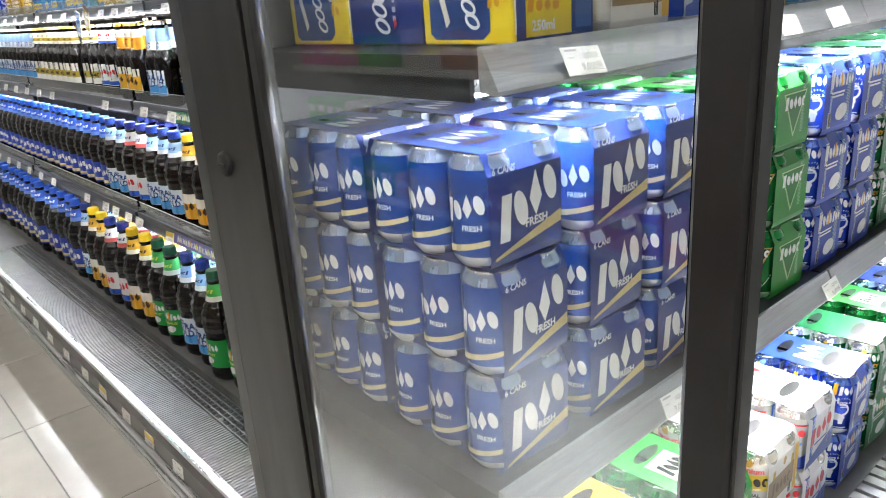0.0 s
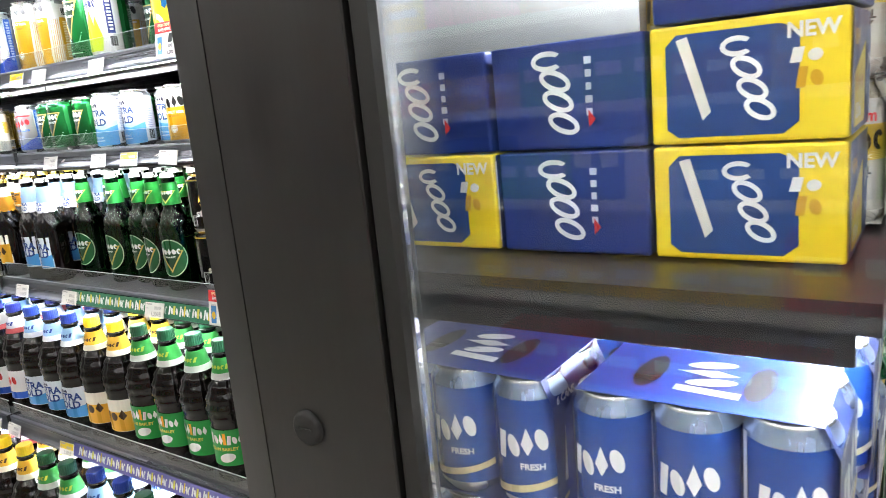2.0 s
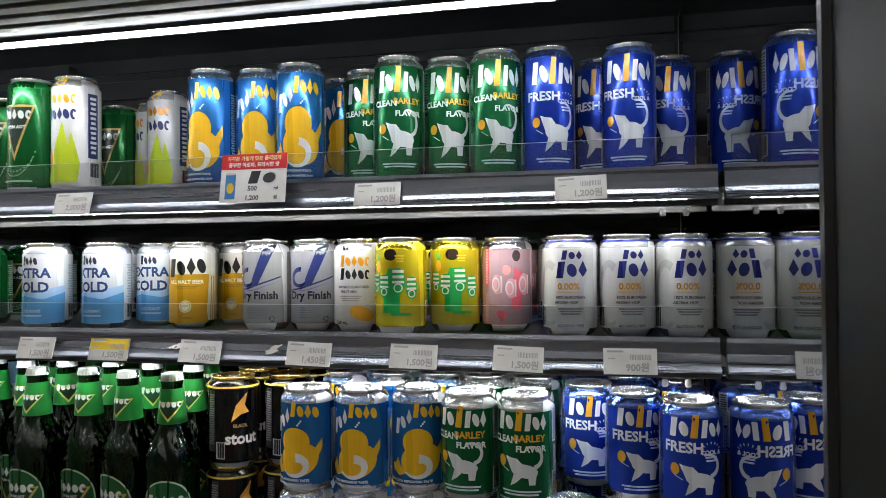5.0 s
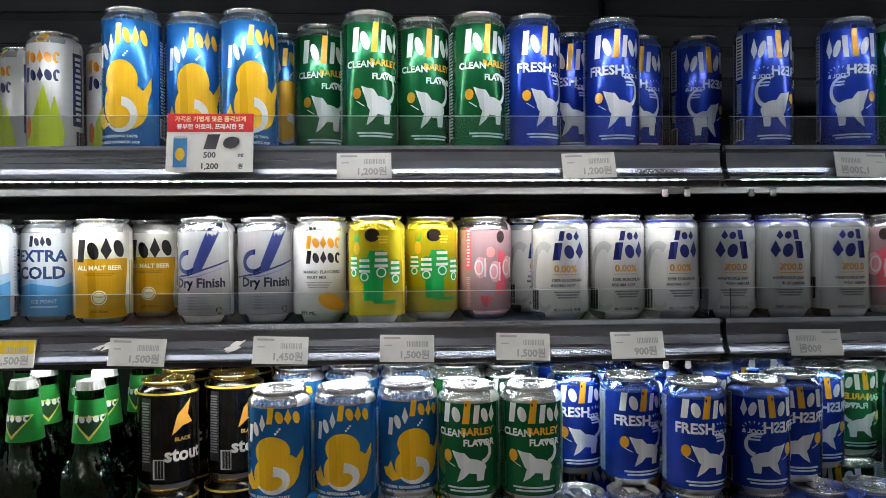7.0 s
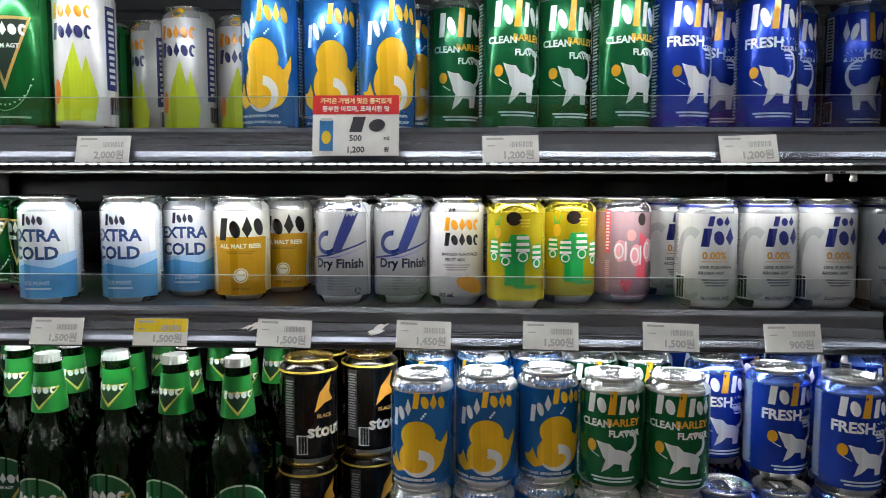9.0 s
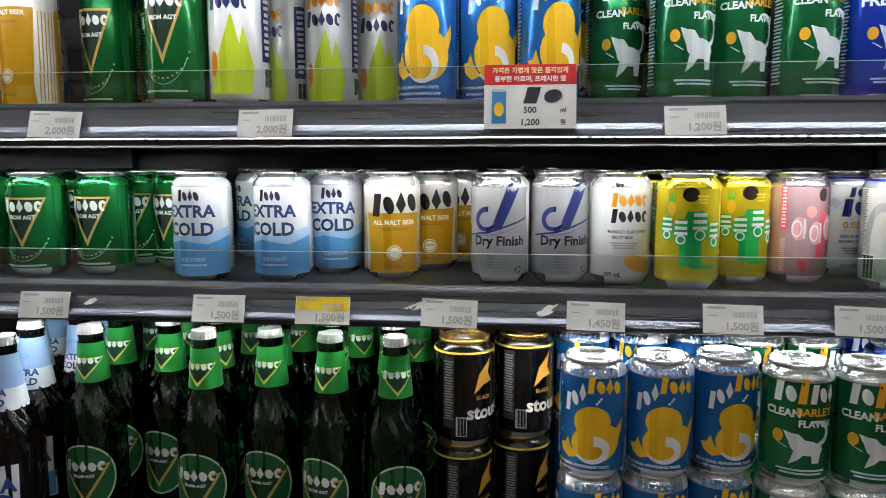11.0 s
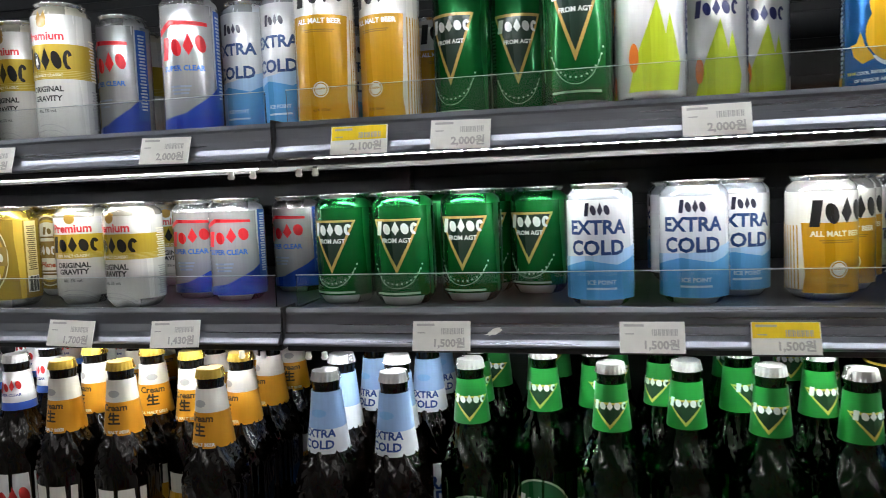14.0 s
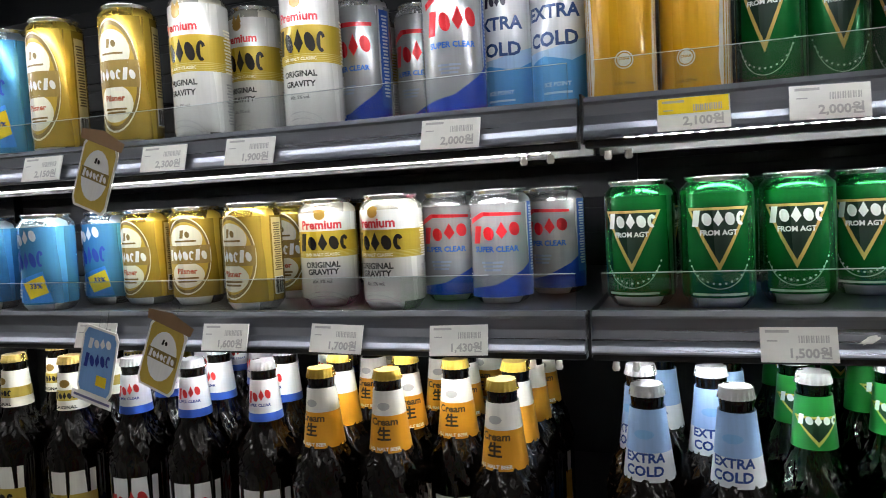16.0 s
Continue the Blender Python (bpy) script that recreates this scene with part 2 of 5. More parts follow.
def mark(u, v, w, h, n, slant=0.0):
    """A plain wordmark: a row of bold blocks, rounds, lozenges and bows, no letters."""
    out = []
    p = w / n
    for i in range(n):
        cu = u - w / 2 + p * (i + 0.5)
        cv = v + slant * (cu - u)
        lo, hi, a = cv - h / 2, cv + h / 2, p * 0.43
        form = (0, 1, 2, 1, 3)[i % 5]
        if form == 0:
            out += [[(cu - a, lo), (cu + a * 0.5, lo), (cu + a, hi), (cu - a * 0.5, hi)]]
        elif form == 1:
            out += [ellipse(cu, cv - h * 0.06, a, h * 0.40, 14, 0.25)]
        elif form == 2:
            out += [[(cu - a, cv - h * 0.1), (cu, lo), (cu + a, cv - h * 0.1), (cu, hi)]]
        else:
            out += [arc(cu, cv - h * 0.05, a, h * 0.42, 30, 300, a * 0.8, 12)]
    return out


class Print:
    """Collects flat graphics in (u, v) metres, then bends them round a radius or lays them flat."""

    def __init__(self):
        self.layers, self.mats = [], []

    def slot(self, m):
        if m not in self.mats:
            self.mats.append(m)
        return self.mats.index(m)

    def poly(self, pts, c, **k):
        self.layers.append((flat_poly(pts), self.slot(paint(c, **k))))
        return self

    def mark(self, u, v, w, h, n, c, slant=0.0, **k):
        for p in mark(u, v, w, h, n, slant):
            self.poly(p, c, **k)
        return self

    def rect(self, u0, u1, v0, v1, c, **k):
        return self.poly([(u0, v0), (u1, v0), (u1, v1), (u0, v1)], c, **k)

    def polys(self, many, c, **k):
        for pts in many:
            self.poly(pts, c, **k)
        return self

    def text(self, s, u, v, size, c, **k):
        vs, fs = text_tris(s)
        bm = bmesh.new()
        made = [bm.verts.new((p.x * size + u, p.y * size + v, 0)) for p in vs]
        for f in fs:
            try:
                bm.faces.new([made[q] for q in f])
            except ValueError:
                pass
        self.layers.append((strips(bm, 0.004), self.slot(paint(c, **k))))
        return self

    def bars(self, u, v, w, h, n, c, **k):
        """Small writing that cannot be read."""
        for i in range(n):
            y = v + h * (0.5 - (i + 0.5) / n)
            ww = w * (1 - 0.25 * ((i * 7) % 3) / 2)
            self.rect(u - ww / 2, u + ww / 2, y - h / n * 0.28, y + h / n * 0.28, c, **k)
        return self

    def code(self, u, v, w, h, **k):
        self.rect(u - w / 2 - 0.001, u + w / 2 + 0.001, v - h / 2 - 0.001, v + h / 2 + 0.001, (0.75, 0.75, 0.75))
        for i in range(9):
            x = u - w / 2 + w * (i + 0.5) / 9
            self.rect(x - w / 40 * (1 + i % 3), x + w / 40 * (1 + i % 3), v - h / 2, v + h / 2, (0.03, 0.03, 0.03))
        return self

    def build(self, name, parent, radius=None, step=0.00009, base=0.0004, slope=None, label=""):
        step = min(step, 0.0011 / max(1, len(self.layers)))
        bm = bmesh.new()
        for i, ((vs, fs), mi) in enumerate(self.layers):
            off = base + step * i
            made = []
            for p in vs:
                if radius is None:
                    made.append(bm.verts.new((p.x, -off, p.y)))
                else:
                    r = radius(p.y) if callable(radius) else radius
                    a = p.x / r
                    made.append(bm.verts.new(((r + off) * math.sin(a), -(r + off) * math.cos(a), p.y)))
            for f in fs:
                try:
                    q = bm.faces.new([made[j] for j in f])
                    q.material_index = mi
                except ValueError:
                    pass
        bmesh.ops.recalc_face_normals(bm, faces=bm.faces[:])
        return part(name, bm, self.mats, parent, label)


# ---- cans ----
WHITE, NAVY, GOLD, RED, GREEN = (0.8, 0.8, 0.8), (0.02, 0.04, 0.22), (0.62, 0.40, 0.06), (0.6, 0.03, 0.03), (0.01, 0.17, 0.04)
BLACK, SILVER, BLUE, SKY, YEL = (0.012, 0.012, 0.012), (0.6, 0.6, 0.61), (0.015, 0.06, 0.50), (0.18, 0.48, 0.80), (0.85, 0.62, 0.02)
R = 0.033


def can_print(kind, h):
    """The picture printed round each kind of can; v runs up the wall of height h."""
    p = Print()
    V = lambda f: f * h
    if kind == "light":
        p.poly([(-.03, V(.1)), (.03, V(.1)), (.02, V(.42)), (-.028, V(.30))], (0.05, 0.25, 0.7))
        p.mark(-.004, V(.76), .040, .018, 4, WHITE, .25).mark(.0, V(.54), .046, .024, 5, (0.02, 0.06, 0.35), .12)
        p.poly([(-.006, V(.3)), (.02, V(.38)), (.026, V(.2)), (.004, V(.14))], YEL).text("33%", .012, V(.27), .009, (0.02, 0.06, 0.3))
        p.bars(-.016, V(.2), .014, .012, 3, WHITE)
    elif kind == "pilsner":
        dk, pale = (0.20, 0.13, 0.03), (0.78, 0.75, 0.62)
        p.poly(ellipse(0, V(.50), .031, h * .39, 30), pale).poly(ellipse(0, V(.50), .0300, h * .376, 30), dk).poly(ellipse(0, V(.50), .0275, h * .345, 30), (0.50, 0.33, 0.04))
        p.poly(ellipse(0, V(.665), .0215, h * .15, 24), pale).poly(ellipse(0, V(.31), .0215, h * .13, 24), pale).rect(-.030, .030, V(.42), V(.605), (0.30, 0.20, 0.05))
        p.mark(0, V(.51), .052, .014, 7, WHITE).mark(0, V(.72), .014, .010, 2, dk).bars(0, V(.65), .028, .004, 1, dk).text("Pilsner", 0, V(.345), .0095, (0.48, 0.10, 0.04)).bars(0, V(.26), .028, .008, 2, dk)
        p.rect(.050, .066, V(.15), V(.85), (0.62, 0.50, 0.22)).bars(.058, V(.58), .012, h * .45, 22, (0.15, 0.10, 0.03)).code(.058, V(.22), .013, .018).bars(-.058, V(.5), .014, h * .6, 26, (0.28, 0.18, 0.04))
    elif kind == "malt":
        g, bk = (0.50, 0.35, 0.03), (0.015, 0.013, 0.012)
        p.rect(-.1036, .1036, V(.46), V(.70), g)
        for i in range(5):
            p.rect(-.1036, .1036, V(.465 + i * .012), V(.469 + i * .012), (0.62, 0.50, 0.16))
        p.mark(.002, V(.60), .062, h * .16, 5, bk)
        p.text("Premium", 0, V(.755), .0135, (0.60, 0.04, 0.05)).poly(ellipse(0, V(.85), .0065, .006, 12), (0.35, 0.20, 0.03)).poly([(-.007, V(.87)), (-.004, V(.93)), (0, V(.89)), (.004, V(.93)), (.007, V(.87))], (0.35, 0.20, 0.03))
        p.text("100% MALT CLASSIC", 0, V(.485), .0046, (0.85, 0.8, 0.6)).text("ORIGINAL", 0, V(.39), .0088, (0.05, 0.05, 0.05)).text("GRAVITY", 0, V(.325), .0088, (0.05, 0.05, 0.05)).text("Alc. 5% vol.", 0, V(.24), .005, (0.2, 0.2, 0.2))
        p.poly(arc(0, V(-.02), .032, h * .17, 25, 155, .0008, 16), (0.5, 0.5, 0.5)).poly(arc(0, V(-.02), .029, h * .13, 25, 155, .0008, 16), (0.5, 0.5, 0.5)).rect(-.068, -.060, V(.32), V(.44), (0.7, 0.25, 0.03)).code(-.060, V(.2), .014, .022).bars(.062, V(.6), .016, h * .3, 14, (0.85, 0.8, 0.65)).bars(.062, V(.25), .016, h * .28, 14, (0.35, 0.35, 0.35))
    elif kind == "clear":
        rd, bl = (0.66, 0.02, 0.03), (0.012, 0.06, 0.42)
        p.poly([(-.052, V(.06)), (.056, V(.06)), (.056, V(.44)), (.03, V(.29)), (.0, V(.17)), (-.052, V(.11))], bl)
        p.poly([(-.030, V(.70)), (-.012, V(.765)), (.030, V(.76)), (.030, V(.785)), (-.014, V(.80)), (-.031, V(.74))], rd).mark(.0, V(.63), .056, h * .15, 4, rd, .15)
        p.text("SUPER CLEAR", 0, V(.475), .0082, (0.02, 0.12, 0.5)).rect(.040, .056, V(.2), V(.88), (0.03, 0.12, 0.5)).bars(.048, V(.56), .010, h * .58, 24, (0.6, 0.68, 0.8)).bars(-.004, V(.33), .024, .012, 3, (0.25, 0.3, 0.4)).bars(-.058, V(.5), .014, h * .6, 28, (0.28, 0.30, 0.34)).code(-.074, V(.25), .012, .022)
    elif kind == "green":
        tri = [(-.029, V(.76)), (.029, V(.76)), (0, V(.28))]
        p.poly(tri, (0.55, 0.36, 0.1)).poly([(-.025, V(.74)), (.025, V(.74)), (0, V(.34))], (0.012, 0.03, 0.02))
        p.mark(0, V(.68), .050, .015, 5, WHITE).text("FROM AGT", 0, V(.57), .0066, WHITE)
        for a in range(15):
            t = math.radians(200 + a * 10)
            p.poly(ellipse(.030 * math.cos(t), V(.45) + h * .26 * math.sin(t), .0011, .0011, 6), (0.6, 0.7, 0.6))
        p.polys([arc(0, V(.45), .0285, h * .30, 205, 335, .0007, 18)], (0.5, 0.65, 0.5)).bars(-.060, V(.5), .016, h * .6, 30, (0.3, 0.5, 0.32)).bars(0, V(.11), .05, .004, 1, (0.5, 0.65, 0.5)).rect(.058, .078, V(.12), V(.8), (0.01, 0.10, 0.03)).bars(.068, V(.55), .016, h * .4, 16, (0.5, 0.6, 0.5)).code(.068, V(.22), .013, .018)
    elif kind == "cold":
        p.poly([(-.05, V(.06)), (.05, V(.06)), (.05, V(.42)), (.02, V(.34)), (-.01, V(.38)), (-.05, V(.30))], (0.10, 0.36, 0.72))
        p.poly([(-.05, V(.30)), (-.01, V(.38)), (.02, V(.34)), (.05, V(.42)), (.05, V(.5)), (.0, V(.42)), (-.05, V(.40))], (0.42, 0.62, 0.82))
        p.mark(0, V(.79), .026, .013, 4, (0.03, 0.03, 0.06)).text("EXTRA", 0, V(.64), .0190, (0.02, 0.06, 0.2)).text("COLD", 0, V(.475), .0200, (0.02, 0.06, 0.2))
        p.text("ICE POINT", .004, V(.2), .006, (0.6, 0.75, 0.9)).bars(.004, V(.15), .03, .004, 1, (0.6, 0.75, 0.9))
        p.bars(.062, V(.5), .014, h * .5, 16, (0.35, 0.4, 0.5)).code(.062, V(.2), .014, .02)
    elif kind == "amber":
        top = .72 if h > .13 else .62
        gold = (0.52, 0.27, 0.006)
        p.poly([(-.033, V(.06)), (.033, V(.06)), (.030, V(.2)), (.034, V(top)), (-.034, V(top)), (-.030, V(.2))], gold).rect(-.1036, -.060, V(.06), V(top), gold).rect(.060, .1036, V(.06), V(top), gold)
        for i in range(6):
            for sg in (-1, 1):
                p.poly([(sg * (.036 + i * .0042), V(.08)), (sg * (.0375 + i * .0042), V(.08)), (sg * (.039 + i * .0042), V(top - .02)), (sg * (.0375 + i * .0042), V(top - .02))], gold)
        p.mark(.001, V(.71 if h < .13 else .86), .056, .026, 4, BLACK, .1).text("ALL MALT BEER", 0, V(.53 if h < .13 else .68), .0072, WHITE).bars(0, V(.47 if h < .13 else .62), .034, .004, 2, (0.3, 0.17, 0.02))
        p.polys(ring(0, V(.25), .0085, .0085, .0012), WHITE).poly(ellipse(0, V(.25), .0062, .0062, 18), WHITE).text("CREAM", 0, V(.25) + .0008, .003, gold)
        p.text("4.5% 355ml", 0, V(.12), .004, (0.2, 0.12, 0.02)).bars(.072, V(.42), .012, h * .5, 22, (0.85, 0.75, 0.5)).code(.072, V(.8), .012, .016)
    elif kind == "silver":
        nv = (0.015, 0.025, 0.13)
        p.poly([(.012, V(.90)), (.029, V(.93)), (.008, V(.56)), (.004, V(.49)), (-.004, V(.49)), (-.004, V(.56))], nv).poly(arc(-.012, V(.585), .0150, h * .110, 60, 300, .006, 16, .3, .4), nv)
        p.poly([(-.036, V(.44)), (-.01, V(.475)), (.036, V(.60)), (.036, V(.585)), (-.01, V(.455)), (-.036, V(.425))], nv).poly([(-.036, V(.415)), (0, V(.455)), (.036, V(.545)), (0, V(.445))], (0.12, 0.10, 0.32))
        p.text("Dry Finish", .002, V(.385), .0145, (0.01, 0.012, 0.03)).poly(arc(.014, V(.66), .030, h * .36, 100, 20, .004, 14, .8), (0.30, 0.30, 0.31)).poly(arc(-.020, V(.60), .022, h * .30, 190, 95, .004, 14, .8), (0.30, 0.30, 0.31))
        p.bars(-.006, V(.20), .048, .016, 5, (0.2, 0.2, 0.22)).polys([arc(.024, V(.13), .004, .004, a, a + 90, .0012, 5) for a in (0, 120, 240)], BLACK).bars(.058, V(.5), .020, h * .7, 34, (0.25, 0.25, 0.27)).code(-.056, V(.25), .015, .022)
    elif kind == "mango":
        if h > .13:
            p.mark(-.002, V(.80), .048, .017, 5, (0.8, 0.30, 0.01)).mark(-.002, V(.67), .048, .018, 5, (0.02, 0.025, 0.12))
            p.poly([(-.026, V(.09)), (.022, V(.09)), (.026, V(.24)), (.014, V(.52)), (.010, V(.40)), (.002, V(.60)), (-.006, V(.46)), (-.016, V(.30))], (0.55, 0.68, 0.03)).poly(ellipse(-.02, V(.28), .005, .014, 12), (0.8, 0.2, 0.02))
            p.poly(ellipse(.0, V(.94), .008, .006, 10, .4), (0.85, 0.45, 0.02))
        else:
            p.mark(-.008, V(.9), .014, .008, 3, BLACK).mark(.006, V(.76), .042, .015, 5, (0.8, 0.33, 0.02)).mark(.006, V(.62), .042, .015, 5, (0.02, 0.02, 0.03))
            p.text("MANGO FLAVORED", .004, V(.48), .0048, (0.1, 0.1, 0.1)).text("FRUIT MIX", -.002, V(.43), .0048, (0.1, 0.1, 0.1)).bars(0, V(.36), .03, .008, 3, (0.4, 0.4, 0.4))
            p.poly(ellipse(.016, V(.2), .017, .009, 16, -.35), (0.85, 0.42, 0.03)).text("355 mL", -.012, V(.1), .006, BLACK)
        p.rect(.036, .052, V(.3), V(.85), (0.03, 0.04, 0.16)).bars(.044, V(.58), .01, h * .5, 12, WHITE).code(.046, V(.2), .015, .02)
    elif kind == "pine":
        g = (0.01, 0.38, 0.08)
        p.poly(ellipse(.0, V(.82), .0085, h * .062, 16), (0.02, 0.012, 0.01)).poly([(-.010, V(.22)), (.012, V(.22)), (.012, V(.54)), (.006, V(.68)), (-.003, V(.68)), (-.010, V(.52))], g)
        p.poly(ellipse(-.019, V(.70), .0045, .0075, 12), (0.62, 0.36, 0.01)).polys([[(-.020 + d, V(.76)), (-.018 + d, V(.76)), (-.019 + d * 2.4, V(.87))] for d in (-.002, 0, .002)], g)
        for cu, cv, k in ((-.024, .53, .9), (-.009, .50, 1.0), (.010, .55, 1.15), (.027, .48, 1.0)):
            p.poly(ellipse(cu, V(cv), .0078 * k, h * .12 * k, 14), g)
            p.rect(cu - .006 * k, cu + .006 * k, V(cv + .075 * k), V(cv + .10 * k), WHITE).rect(cu - .006 * k, cu + .006 * k, V(cv + .025 * k), V(cv + .05 * k), WHITE).rect(cu - .0065 * k, cu + .0065 * k, V(cv - .02 * k), V(cv + .003 * k), WHITE).polys(ring(cu, V(cv - .06 * k), .005 * k, .005 * k, .0016), WHITE)
        p.bars(.014, V(.21), .026, .007, 1, (0.03, 0.3, 0.06)).bars(.012, V(.78), .012, .010, 3, (0.62, 0.45, 0.03)).text("355 mL", .018, V(.10), .005, (0.55, 0.42, 0.05)).code(.058, V(.25), .013, .02).bars(-.056, V(.5), .016, h * .6, 24, (0.4, 0.3, 0.02))
    elif kind == "peach":
        r = (0.72, 0.10, 0.14)
        p.poly(ellipse(.013, V(.80), .0055, h * .060, 16), (0.03, 0.015, 0.015)).poly([(.006, V(.24)), (.020, V(.24)), (.022, V(.62)), (.010, V(.68))], r).poly(ellipse(.0, V(.65), .0058, .0065, 14), (0.78, 0.30, 0.28))
        for cu, cv, k in ((-.012, .50, 1.0), (.006, .46, 1.0), (.024, .50, 1.1)):
            p.poly(ellipse(cu, V(cv), .0078 * k, h * .105 * k, 16), (0.78, 0.36, 0.40)).polys(ring(cu - .002, V(cv), .0055 * k, h * .075 * k, .0019), WHITE).rect(cu + .0045 * k, cu + .0065 * k, V(cv - .09 * k), V(cv + .09 * k), WHITE)
        p.rect(-.031, -.024, V(.48), V(.89), r).bars(-.0275, V(.69), .0045, h * .37, 12, (0.85, 0.7, 0.7)).bars(-.0275, V(.26), .006, h * .3, 16, (0.70, 0.35, 0.40)).poly([(-.006, V(.10)), (-.014, V(.20)), (-.010, V(.235)), (-.006, V(.215)), (-.002, V(.235)), (.002, V(.20))], r).bars(.0, V(.07), .04, .005, 2, (0.6, 0.35, 0.4)).bars(-.056, V(.5), .016, h * .6, 24, (0.6, 0.35, 0.4))
    elif kind == "zero":
        nv = (0.015, 0.02, 0.16)
        p.poly(arc(-.022, V(.42), .020, h * .33, 60, 300, .010, 20, .5), (0.40, 0.40, 0.40)).poly(arc(.030, V(.40), .016, h * .30, 120, 330, .009, 18, .4), (0.48, 0.48, 0.48))
        p.mark(.008, V(.80), .026, .011, 3, nv).mark(.008, V(.66), .040, .020, 3, nv, .05).text("0.00%", .004, V(.49), .011, (0.58, 0.27, 0.03)).rect(-.010, .018, V(.435), V(.442), (0.58, 0.27, 0.03))
        p.text("100% EUROPEAN", .006, V(.385), .0048, (0.08, 0.08, 0.1)).text("AROMA HOP", .001, V(.335), .0048, (0.08, 0.08, 0.1)).bars(.006, V(.25), .030, .009, 3, (0.2, 0.2, 0.22)).text("ALCOHOL FREE", .006, V(.11), .0045, (0.1, 0.1, 0.2))
        p.bars(-.050, V(.52), .020, h * .68, 36, (0.25, 0.25, 0.27)).code(-.036, V(.2), .013, .024).code(.052, V(.28), .013, .026).bars(.066, V(.6), .012, h * .4, 20, (0.3, 0.3, 0.3)).rect(-.1036, .1036, V(.925), V(.945), nv)
    elif kind == "duck":
        yel = (0.82, 0.47, 0.015)
        p.mark(-.016, V(.70), .024, h * .15, 3, WHITE, .75).mark(.014, V(.80), .036, h * .135, 4, yel, -.08)
        p.poly(ellipse(.002, V(.50), .0185, h * .135, 26), yel)
        p.poly(ellipse(.006, V(.33), .0255, h * .165, 28, .25), yel).poly([(.022, V(.40)), (.029, V(.46)), (.036, V(.53)), (.036, V(.44)), (.030, V(.34))], yel)
        p.poly([(-.012, V(.20)), (-.020, V(.27)), (-.024, V(.35)), (-.028, V(.29)), (-.034, V(.285)), (-.031, V(.22)), (-.022, V(.175))], yel)
        p.poly(arc(.002, V(.27), .018, h * .12, 85, -150, .011, 16, .8), WHITE).poly(ellipse(-.004, V(.30), .009, h * .035, 14, .5), yel)
        for q in (.0, .004, .002):
            p.poly(ellipse(.006 + q, V(.66) + q * 1.2, .0013, .0013, 8), WHITE)
        p.text("COOL REFRESHING TASTE", -.004, V(.125), .0040, WHITE).text("OF UNIQUE AROMATIC HOP", -.004, V(.085), .0040, WHITE).text("355 ml", -.034, V(.13), .0036, YEL).bars(-.052, V(.45), .012, h * .66, 26, (0.42, 0.55, 0.68)).bars(.054, V(.55), .010, h * .5, 24, (0.42, 0.55, 0.68)).code(.056, V(.2), .013, .02)
        if h < .13:
            p.text("HAPPOSHU", 0, V(.91), .0085, (0.1, 0.2, 0.4))
    elif kind in ("barley", "fresh"):
        a = (0.74, 0.36, 0.015)
        p.mark(-.0165, V(.785), .022, h * .165, 2, WHITE).poly([(-.0045, V(.70)), (.003, V(.70)), (.005, V(.90)), (-.0015, V(.90))], a).mark(.0195, V(.78), .027, h * .155, 3, WHITE)
        if kind == "barley":
            p.text("CLEAN", -.0175, V(.615), .0105, WHITE).text("BARLEY", .0125, V(.63), .0105, a).text("FLAVOR", .014, V(.535), .0095, WHITE)
        else:
            p.text("FRESH", -.012, V(.61), .0155, WHITE).text("COOL &", .018, V(.575), .0065, WHITE).bars(.018, V(.52), .014, .007, 2, (0.55, 0.65, 0.85))
            for q in range(7):
                t = radians(20 + q * 24)
                p.poly([(.018 + .009 * math.cos(t), V(.59) + .006 * math.sin(t)), (.018 + .0125 * math.cos(t + .06), V(.59) + .0095 * math.sin(t + .06)), (.018 + .0125 * math.cos(t - .06), V(.59) + .0095 * math.sin(t - .06))], (0.6, 0.7, 0.85))
        w = (0.72, 0.74, 0.76)
        p.poly(ellipse(.006, V(.34), .0155, h * .062, 20, -.15), w).poly([(-.008, V(.33)), (-.016, V(.47)), (-.009, V(.455)), (-.002, V(.45)), (.004, V(.40))], w).poly([(-.005, V(.33)), (-.010, V(.20)), (-.003, V(.235)), (.004, V(.29))], w).poly([(.010, V(.31)), (.011, V(.215)), (.018, V(.215)), (.020, V(.32))], w)
        p.poly(arc(.014, V(.46), .014, h * .11, -75, 110, .0048, 14, .5), w).poly(ellipse(-.021, V(.42), .0052, .0065, 14), a).poly([(-.021, V(.37)), (-.012, V(.335)), (-.0125, V(.33)), (-.0215, V(.365))], w)
        p.bars(.002, V(.14), .046, .007, 2, (0.55, 0.65, 0.7))
        p.rect(.043, .056, V(.58), V(.90), (0.75, 0.77, 0.78)).bars(.0495, V(.74), .009, h * .29, 13, (0.05, 0.07, 0.1)).bars(.0495, V(.44), .010, h * .22, 16, (0.55, 0.62, 0.66)).code(.0495, V(.21), .013, .024).bars(-.052, V(.5), .016, h * .75, 34, (0.38, 0.48, 0.52)).bars(.075, V(.5), .016, h * .75, 34, (0.38, 0.48, 0.52))
    elif kind == "stout":
        p.poly([(.004, V(.52)), (.010, V(.70)), (.026, V(.84)), (.022, V(.70)), (.028, V(.62)), (.016, V(.60))], (0.65, 0.30, 0.04)).text("stout", .018, V(.34), .021, (0.75, 0.73, 0.68)).text("BLACK", .016, V(.48), .006, (0.5, 0.3, 0.08))
        p.rect(-.032, -.018, V(.2), V(.86), (0.03, 0.03, 0.03)).bars(-.025, V(.55), .011, h * .55, 22, (0.25, 0.25, 0.25)).code(-.010, V(.22), .010, .020)
        p.rect(-.1036, .1036, V(.885), V(.905), (0.6, 0.42, 0.05))
    elif kind == "pack_blue":
